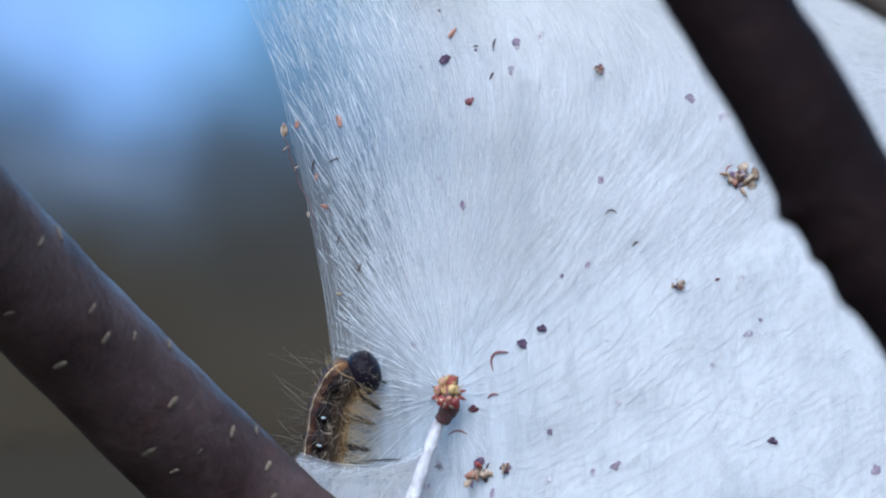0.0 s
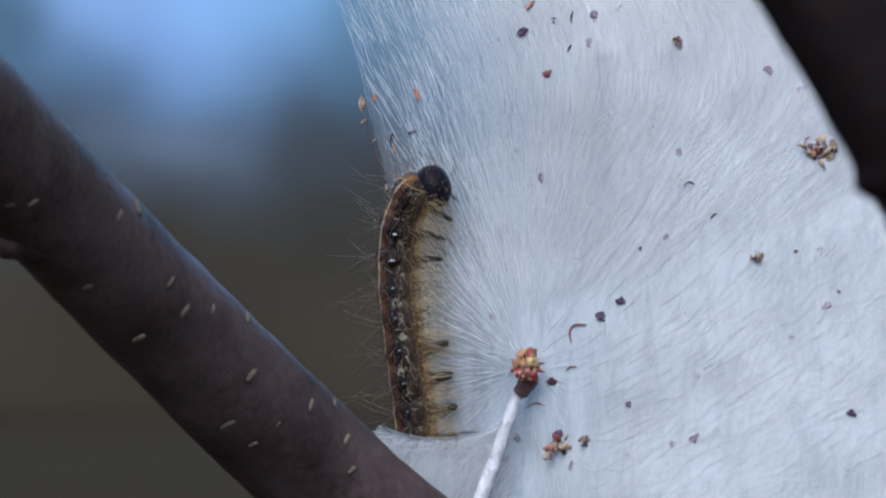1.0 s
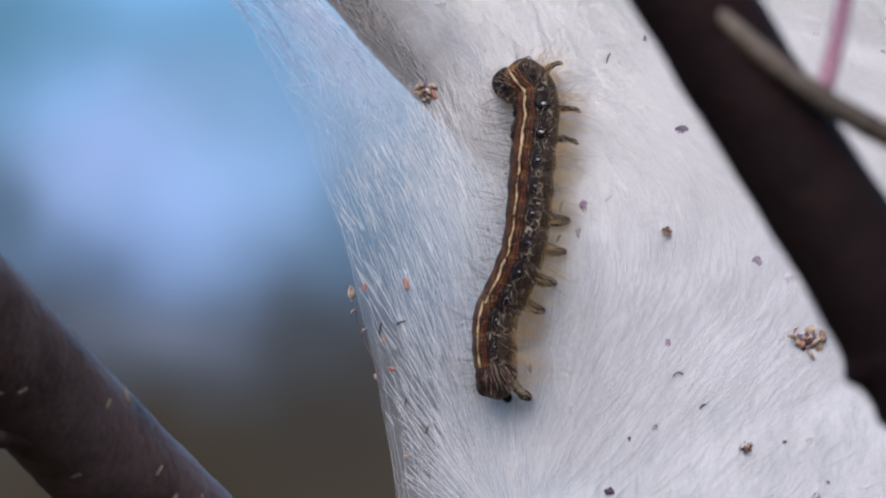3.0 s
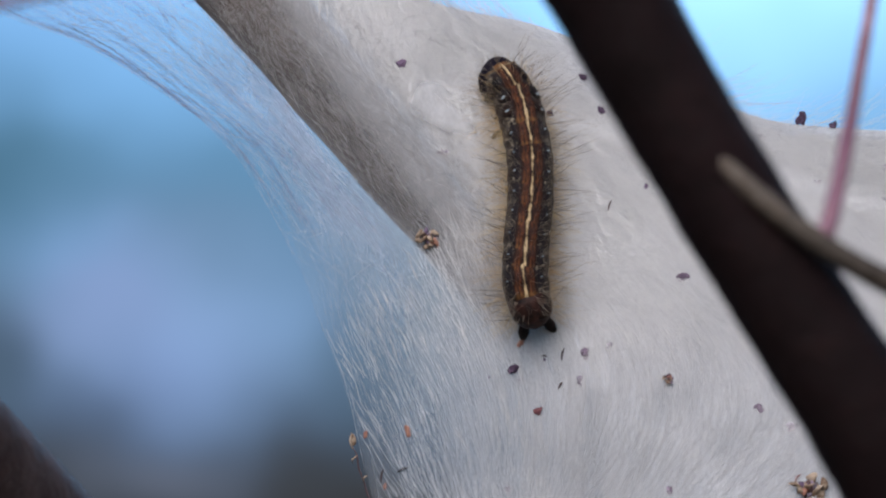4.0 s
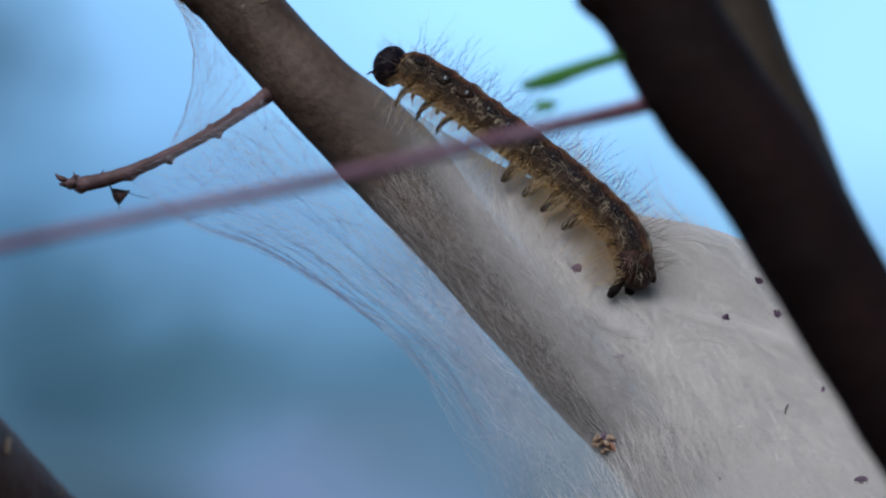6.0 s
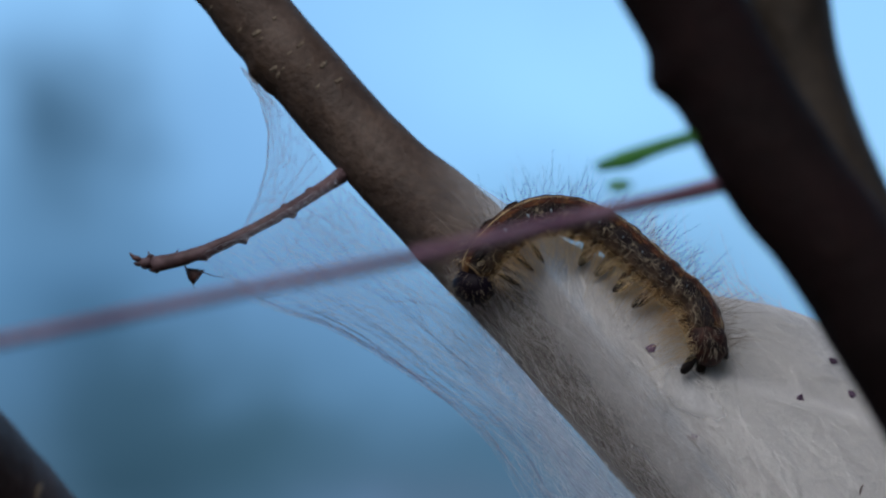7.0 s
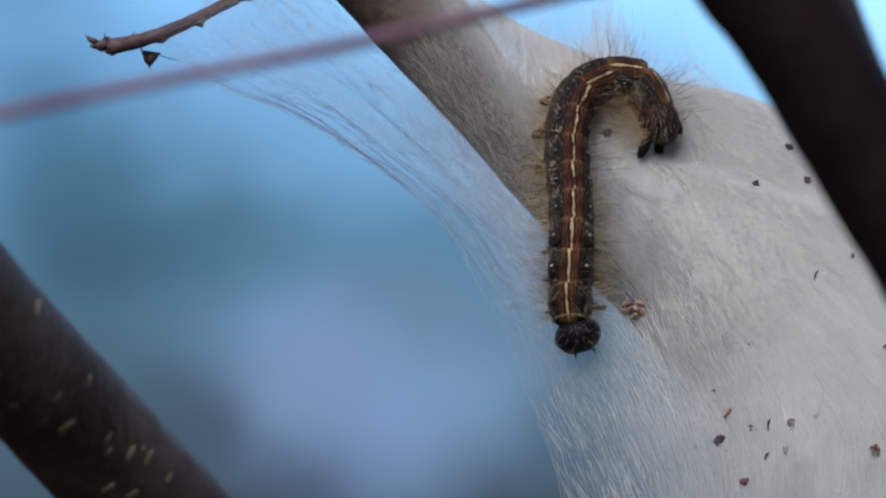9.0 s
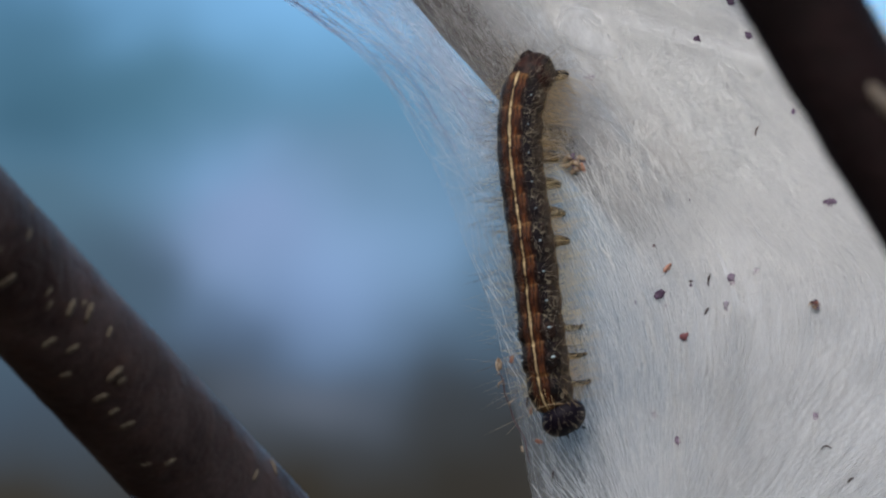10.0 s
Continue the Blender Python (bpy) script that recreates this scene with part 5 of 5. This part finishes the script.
def caterpillar():
    rng = random.Random(77)
    c = thing("caterpillar", (0, 0, 1.5), "hairy caterpillar with cream back line and gold streaks on the silk", "caterpillar")
    half = 0.0027
    skin = mesh_of("segment", *barrel(half, BODY_R))
    first_skin = mesh_of("first_segment", *barrel(half, BODY_R * 0.97, front=0.62))
    tail_skin = mesh_of("rear_segment", *barrel(half * 0.95, BODY_R * 0.93, rear=0.45))
    fringes = [hair(rng, 180, 90, 150, (0.6, 4.6), (0.008, 0.015), half, BODY_R, 0.35) for _ in range(3)]
    tufts = [hair(rng, 22, 98, 150, (2.4, 4.6), (0.022, 0.034), half, BODY_R, 0.5, -0.25) for _ in range(2)]
    bristles = [hair(rng, 26, 25, 100, (2.5, 8.0), (0.007, 0.012), half, BODY_R, 0.12) for _ in range(3)]
    darks = [hair(rng, 32, 0, 75, (1.6, 6.4), (0.013, 0.026), half, BODY_R, 0.0) for _ in range(3)]
    downs = [hair(rng, 50, 96, 125, (0.5, 1.8), (0.008, 0.014), half, BODY_R, 0.05) for _ in range(2)]
    legs = {s: mesh_of("leg", *true_leg(s)) for s in (-1, 1)}
    stumps = {s: mesh_of("proleg", *proleg(s)) for s in (-1, 1)}
    feet = {s: mesh_of("foot", *pro_foot(s)) for s in (-1, 1)}
    chain = []
    # head capsule, with pale hairs about the neck
    v, f = lump((0, -0.0001, -0.0002), 0.00258, 5, (1.10, 0.84, 1.02), 0.04, 3)
    v = [Vector((p.x, p.y, p.z)) * (1 - 0.07 * math.exp(-(p.x / 0.0003) ** 2) * (p.y > 0)) for p in v]
    head = part("head", (v, f), HEAD_BLACK, c, "round black head", local=True)
    for s in (-1, 1):
        part("antenna", tube([(s * 0.0011, 0.0019, -0.0013), (s * 0.0012, 0.0021, -0.0016), (s * 0.0013, 0.0024, -0.0018)], [0.00016, 0.00012, 0.00004], 6), LEG_DARK, head, local=True)
        part("mandible", lump((s * 0.0004, 0.0016, -0.0015), 0.0004, 6, (0.8, 0.9, 0.7), 0.2, 1), LEG_DARK, head, local=True)
    part("head_hair", hair(rng, 120, 0, 130, (0.6, 2.0), (0.009, 0.015), 0.0019, 0.0022, 0.0, 0.5), HAIR_PALE, head)
    chain.append(head)
    for k in range(SEGMENTS):
        last = k == SEGMENTS - 1
        name = "first_segment" if k == 0 else "rear_segment" if last else "segment"
        seg = part(name, first_skin if k == 0 else tail_skin if last else skin, SKIN_TAIL if last else SKIN, c,
                   "black segment with a narrow tan collar" if k == 0 else "")
        if k == 0 or last:
            plate = []
            for s in (-1, 1):
                plate.append(lump((s * 0.00115, 0.0002 if k == 0 else -0.0010, 0.00165 if k == 0 else 0.00125), 0.00120, 8 + s, (0.95, 1.2, 0.62), 0.15))
            part("black_patch", join(*plate), SKIN_DARK, seg, local=True)
        if k == 0:
            part("mane", hair(rng, 80, 10, 140, (0.9, 2.4), (0.009, 0.016), half, BODY_R * 0.9, 0.05, 0.9), HAIR_TAN, seg, "tan hairs that lean over the head")
            ringv = [(math.sin(a) * 0.00222, 0.0021 - 0.0002 * math.cos(2 * a), math.cos(a) * 0.00222) for a in np.linspace(-2.0, 2.0, 24)]
            part("collar", tube(ringv, [0.00006, 0.00012, 0.00012, 0.00006], 8, 0.3, 0.0006), COLLAR, seg, local=True)
        if not last:
            big = 0.95 if k in (1, 2) else 0.0 if k == 0 else max(0.62 - 0.05 * k, 0.25)
            for s in (-1, 1):
                if k in (1, 2):
                    part("black_spot", on_ring(s * 46, 0.0003, (0.00098, 0.00115, 0.00024), k), SKIN_DARK, seg, local=True)
                if big:
                    part("blue_dash", on_ring(s * 47, 0.0002 - 0.0003 * big, (0.00050 * big, 0.00017 * big + 0.00004, 0.00030), 3 * k + 1), BLUE_DASH, seg, local=True)
        part("fringe", fringes[k % 3], HAIR_TAN, seg)
        part("bristle", bristles[k % 3], HAIR_PALE, seg)
        part("bristle", darks[k % 3], HAIR_BROWN, seg, "dark bristles along the back")
        part("down", downs[k % 2], HAIR_TAN, seg)
        part("tuft", tufts[k % 2], HAIR_PALE, seg, "long cream hairs over the feet")
        if k < 3:
            for s in (-1, 1):
                part("leg", legs[s], LEG_DARK, seg)
        if k in (5, 6, 7, 8, 11):
            for s in (-1, 1):
                if last and s == -1:
                    part("tail_hair", hair(rng, 90, 20, 130, (1.4, 4.0), (0.011, 0.020), half, BODY_R * 0.85, 0.25, -1.1), HAIR_PALE, seg, "cream hairs over the tail")
                if last:
                    part("clasper", clasper(s), SKIN_DARK, seg, local=True)
                    continue
                part("proleg", stumps[s], LEG_TAN, seg)
                part("foot", feet[s], LEG_DARK, seg)
        chain.append(seg)
    return c, chain


CRAWL = []


def crawl(t, head_back, tail_back, spine):
    """Where the body lies at a time: the way its back faces at head and tail, and its line from head to tail."""
    CRAWL.append((t, np.array(head_back, float), np.array(tail_back, float), np.array(spine, float)))


crawl(0.0, (-0.88, -0.45, 0.2), (-0.9, -0.4, 0), [(-9.6, -13.5), (-11.8, -16.0), (-13.0, -18.7), (-13.5, -21.5), (-14.0, -24.7), (-14.6, -29.4), (-14.9, -34.8), (-14.9, -40.1), (-14.7, -45.5), (-14.3, -50.8), (-14.0, -56.9)])
crawl(0.5, (-0.85, -0.5, 0.1), (-0.9, -0.42, 0), [(-15.8, -5.3), (-14.1, -5.4), (-13.0, -8.3), (-12.6, -11.7), (-12.5, -15.4), (-12.5, -19.1), (-12.6, -22.7), (-12.6, -27.1), (-12.6, -31.8), (-12.6, -37.8), (-12.6, -44.5)])
crawl(1.0, (-0.88, -0.42, 0.1), (-0.9, -0.4, 0), [(-10.4, 5.4), (-12.5, 3.2), (-13.8, -0.1), (-14.3, -3.8), (-14.3, -8.5), (-13.8, -13.2), (-13.2, -17.9), (-12.6, -21.9), (-12.3, -26.6), (-11.9, -32.0), (-11.6, -38.0)])
crawl(1.5, (-0.85, -0.4, 0.35), (-0.9, -0.35, 0.1), [(-4.0, 10.2), (-6.8, 8.1), (-8.7, 4.8), (-9.8, 0.5), (-10.6, -4.2), (-11.4, -8.9), (-12.0, -13.6), (-12.5, -18.3), (-12.8, -23.0), (-12.8, -27.7), (-12.5, -33.0)])
crawl(2.0, (-0.8, -0.5, 0.3), (-0.92, -0.4, 0), [(2.9, 19.7), (0.6, 17.7), (-1.7, 14.4), (-3.9, 10.7), (-5.9, 6.7), (-7.6, 2.0), (-8.9, -2.7), (-9.9, -7.4), (-10.5, -12.1), (-11.0, -16.8), (-9.3, -22.1)])
crawl(2.5, (-0.75, -0.6, 0.2), (-0.88, -0.45, 0), [(6.2, 29.8), (4.7, 26.9), (3.5, 23.2), (2.3, 19.9), (1.0, 16.2), (-0.7, 12.2), (-3.2, 8.2), (-5.6, 4.5), (-7.4, 0.1), (-8.4, -4.6), (-7.0, -10.1)])
crawl(3.0, (-0.45, -0.9, 0), (-0.75, -0.6, 0), [(-0.4, 38.2), (1.0, 39.5), (2.7, 38.1), (3.2, 35.1), (2.8, 31.3), (2.5, 27.0), (2.2, 23.0), (1.6, 19.0), (0.1, 15.0), (-1.7, 10.6), (-1.5, 3.4)])
crawl(3.2, (-0.35, -0.93, 0), (-0.5, -0.85, 0), [(-1.3, 44.4), (-0.1, 46.0), (1.6, 43.1), (2.0, 39.1), (2.0, 35.1), (1.7, 31.4), (1.2, 27.7), (0.8, 24.0), (0.6, 19.6), (-0.1, 14.0), (0.3, 8.3)])
crawl(4.3, (0.45, -0.85, 0.3), (0.1, -1, 0), [(-3.2, 62.8), (-1.7, 61.0), (-0.2, 58.6), (1.0, 55.9), (1.9, 52.9), (2.3, 49.8), (2.5, 47.1), (2.3, 44.5), (2.1, 42.4), (2.2, 40.4), (3.0, 37.5)])
crawl(4.5, (0.5, -0.75, 0.4), (0.3, -0.95, 0), [(-6.8, 65.5), (-5.0, 63.9), (-3.3, 61.8), (-1.6, 59.1), (-0.1, 56.4), (1.1, 53.4), (1.9, 50.3), (2.4, 47.6), (2.5, 45.0), (2.6, 42.6), (2.9, 40.2)])
crawl(5.0, (0.45, -0.4, 0.8), (0.6, -0.7, 0.4), [(-22.1, 71.7), (-19.1, 72.1), (-16.2, 71.0), (-13.2, 68.5), (-10.2, 66.2), (-7.5, 63.4), (-4.8, 60.4), (-2.5, 57.6), (-0.5, 54.6), (0.5, 51.9), (1.1, 48.9)])
crawl(5.5, (0.3, -0.1, 0.95), (0.75, -0.35, 0.5), [(-33.2, 80.5), (-30.1, 81.0), (-26.8, 79.3), (-23.4, 76.9), (-20.0, 74.2), (-16.6, 71.5), (-13.3, 69.3), (-10.3, 67.0), (-7.6, 64.2), (-5.9, 61.5), (-5.4, 57.8)])
crawl(6.0, (0.3, -0.3, 0.9), (0.75, -0.35, 0.5), [(-35.3, 83.7), (-32.3, 82.5), (-28.9, 80.4), (-25.5, 78.0), (-22.5, 75.7), (-19.5, 73.4), (-16.1, 70.9), (-12.8, 68.1), (-9.8, 65.4), (-7.4, 62.5), (-6.1, 58.1)])
crawl(6.2, (0.2, 0.1, 0.95), (0.75, -0.35, 0.5), [(-34.9, 79.0), (-31.7, 80.2), (-28.3, 79.6), (-24.9, 77.9), (-21.6, 75.6), (-18.2, 73.1), (-14.9, 70.3), (-11.9, 67.4), (-9.2, 64.6), (-7.0, 62.1), (-6.0, 58.2)])
crawl(7.3, (-0.55, -0.75, 0.4), (0.7, -0.2, 0.65), [(-33.4, 61.0), (-33.1, 64.3), (-31.9, 67.7), (-29.9, 71.1), (-27.0, 73.5), (-23.3, 74.2), (-19.2, 73.0), (-15.5, 70.3), (-11.8, 67.2), (-8.2, 63.8), (-6.4, 58.7)])
crawl(7.5, (-0.2, -0.95, 0.2), (0.75, -0.2, 0.6), [(-26.7, 53.7), (-27.6, 57.1), (-27.9, 61.2), (-27.5, 64.9), (-25.8, 68.3), (-22.7, 70.6), (-19.0, 70.8), (-15.0, 69.2), (-11.0, 66.1), (-7.7, 62.6), (-6.4, 58.6)])
crawl(8.0, (-0.15, -0.95, 0), (0.75, -0.2, 0.6), [(-19.2, 48.6), (-21.3, 52.0), (-22.3, 56.1), (-23.2, 60.1), (-23.2, 64.2), (-22.0, 67.9), (-19.1, 69.7), (-15.4, 69.6), (-11.4, 67.8), (-7.7, 64.8), (-6.2, 59.0)])
crawl(8.2, (-0.1, -1, 0), (0.75, -0.3, 0.5), [(-17.1, 41.8), (-18.5, 45.3), (-19.7, 49.4), (-20.2, 54.1), (-20.3, 58.5), (-19.5, 62.5), (-17.1, 66.2), (-13.8, 67.4), (-9.7, 66.2), (-6.4, 63.8), (-6.2, 58.7)])
crawl(8.5, (-0.2, -0.95, 0), (0.75, -0.35, 0.5), [(-12.8, 38.8), (-15.2, 42.3), (-17.1, 46.0), (-18.6, 50.0), (-19.3, 54.4), (-19.4, 58.8), (-18.1, 62.5), (-15.4, 64.7), (-11.7, 64.8), (-8.0, 63.5), (-6.7, 58.4)])
crawl(9.0, (-0.2, -0.95, 0), (0.7, -0.5, 0.4), [(-16.6, 34.6), (-17.4, 38.1), (-17.4, 42.1), (-17.3, 46.5), (-17.4, 50.9), (-17.8, 55.2), (-17.8, 59.6), (-16.4, 63.4), (-13.4, 65.2), (-9.4, 64.7), (-6.6, 59.3)])
crawl(9.5, (-0.35, -0.92, 0), (-0.3, -0.92, 0.2), [(-11.4, 24.3), (-13.8, 26.8), (-15.1, 30.4), (-15.7, 34.8), (-16.0, 39.2), (-16.5, 43.6), (-16.8, 47.9), (-16.8, 52.0), (-16.2, 56.0), (-14.8, 59.4), (-11.6, 60.4)])
crawl(10.0, (-0.45, -0.88, 0), (-0.4, -0.85, 0.2), [(-11.2, 7.7), (-12.6, 11.0), (-13.3, 15.2), (-13.9, 19.5), (-14.4, 24.2), (-15.0, 28.9), (-15.7, 33.6), (-16.3, 38.3), (-16.4, 42.8), (-15.8, 46.6), (-14.4, 49.2)])

worm, links = caterpillar()


def body_at(t):
    """Head and tail backs and the spine at any time, gliding between the given ones."""
    times = [c[0] for c in CRAWL]
    i = min(max(int(np.searchsorted(times, t)) - 1, 0), len(times) - 2)
    a, b = CRAWL[i], CRAWL[i + 1]
    h = b[0] - a[0]
    s = (t - a[0]) / h
    out = []
    for k in (1, 2, 3):
        pa = (b[k] - CRAWL[max(i - 1, 0)][k]) / (b[0] - CRAWL[max(i - 1, 0)][0])
        e = CRAWL[min(i + 2, len(times) - 1)]
        pb = (e[k] - a[k]) / (e[0] - a[0])
        out.append((2 * s ** 3 - 3 * s ** 2 + 1) * a[k] + (s ** 3 - 2 * s ** 2 + s) * h * pa + (3 * s ** 2 - 2 * s ** 3) * b[k] + (s ** 3 - s ** 2) * h * pb)
    return out


# how far the head is bent down towards the silk, time by time
BOW_TIMES = [0.0, 0.5, 1.0, 1.5, 2.0, 2.5, 3.2, 4.3, 5.0, 5.5, 6.0, 6.2, 7.3, 7.5, 10.0]
BOW = [1.0, 1.0, 1.0, 0.9, 0.9, 1.0, 0.9, 0.8, 0.9, 0.6, 0.1, 0.2, 0.2, 0.1, 0.1]


def links_at(t):
    """The pose of each link of the body, in the world."""
    front, rear, spine = body_at(t)
    world_line = np.array([tuple(at(x, z, skin_y(x, z) - 3.4)) for x, z in spine])
    line = spline(world_line, 240)
    # smooth the depth, so that the body bridges small dents
    ys = line[:, 1].copy()
    for _ in range(40):
        ys[1:-1] = 0.25 * ys[:-2] + 0.5 * ys[1:-1] + 0.25 * ys[2:]
    line[:, 1] = np.minimum(ys, line[:, 1] + 0.001)
    n = len(links)
    poses = []
    for k in range(n):
        s = (0.015 + 0.965 * k / (n - 1)) * 239
        i = int(min(max(s, 3), 235))
        p = Vector(line[i])
        fwd = Vector(line[max(i - 6, 0)] - line[min(i + 6, 239)]).normalized()
        u = k / (n - 1)
        b = Vector(front * (1 - u) + rear * u)
        b = (b - fwd * b.dot(fwd)).normalized()
        m = Matrix((fwd.cross(b), fwd, b)).transposed().to_4x4()
        bow = float(np.interp(t, BOW_TIMES, BOW))
        if k == 0:
            p = p - b * 0.0011 * bow + fwd * (0.0006 - 0.0011 * bow)
            m = m @ pose(0, 0, 0, -42 * bow, 0, 0)
        elif k == 1:
            p = p + fwd * 0.0003 * bow
        poses.append(Matrix.Translation(p) @ m)
    return poses


def motions():
    times = sorted({c[0] for c in CRAWL} | {0.25, 0.75, 1.25, 1.75, 2.25, 2.75, 3.5, 3.8, 4.05, 4.75, 5.25, 5.75, 6.4, 6.6, 6.8, 7.0, 7.15, 7.75, 8.75, 9.25, 9.75})
    rows = [(t, links_at(t)) for t in times]
    mids = [m[len(links) // 2].translation.copy() for _, m in rows]
    walk(worm, [(t, Matrix.Translation(p)) for (t, _), p in zip(rows, mids)])
    for k, ob in enumerate(links):
        walk(ob, [(t, Matrix.Translation(-p) @ m[k]) for (t, m), p in zip(rows, mids)])


motions()
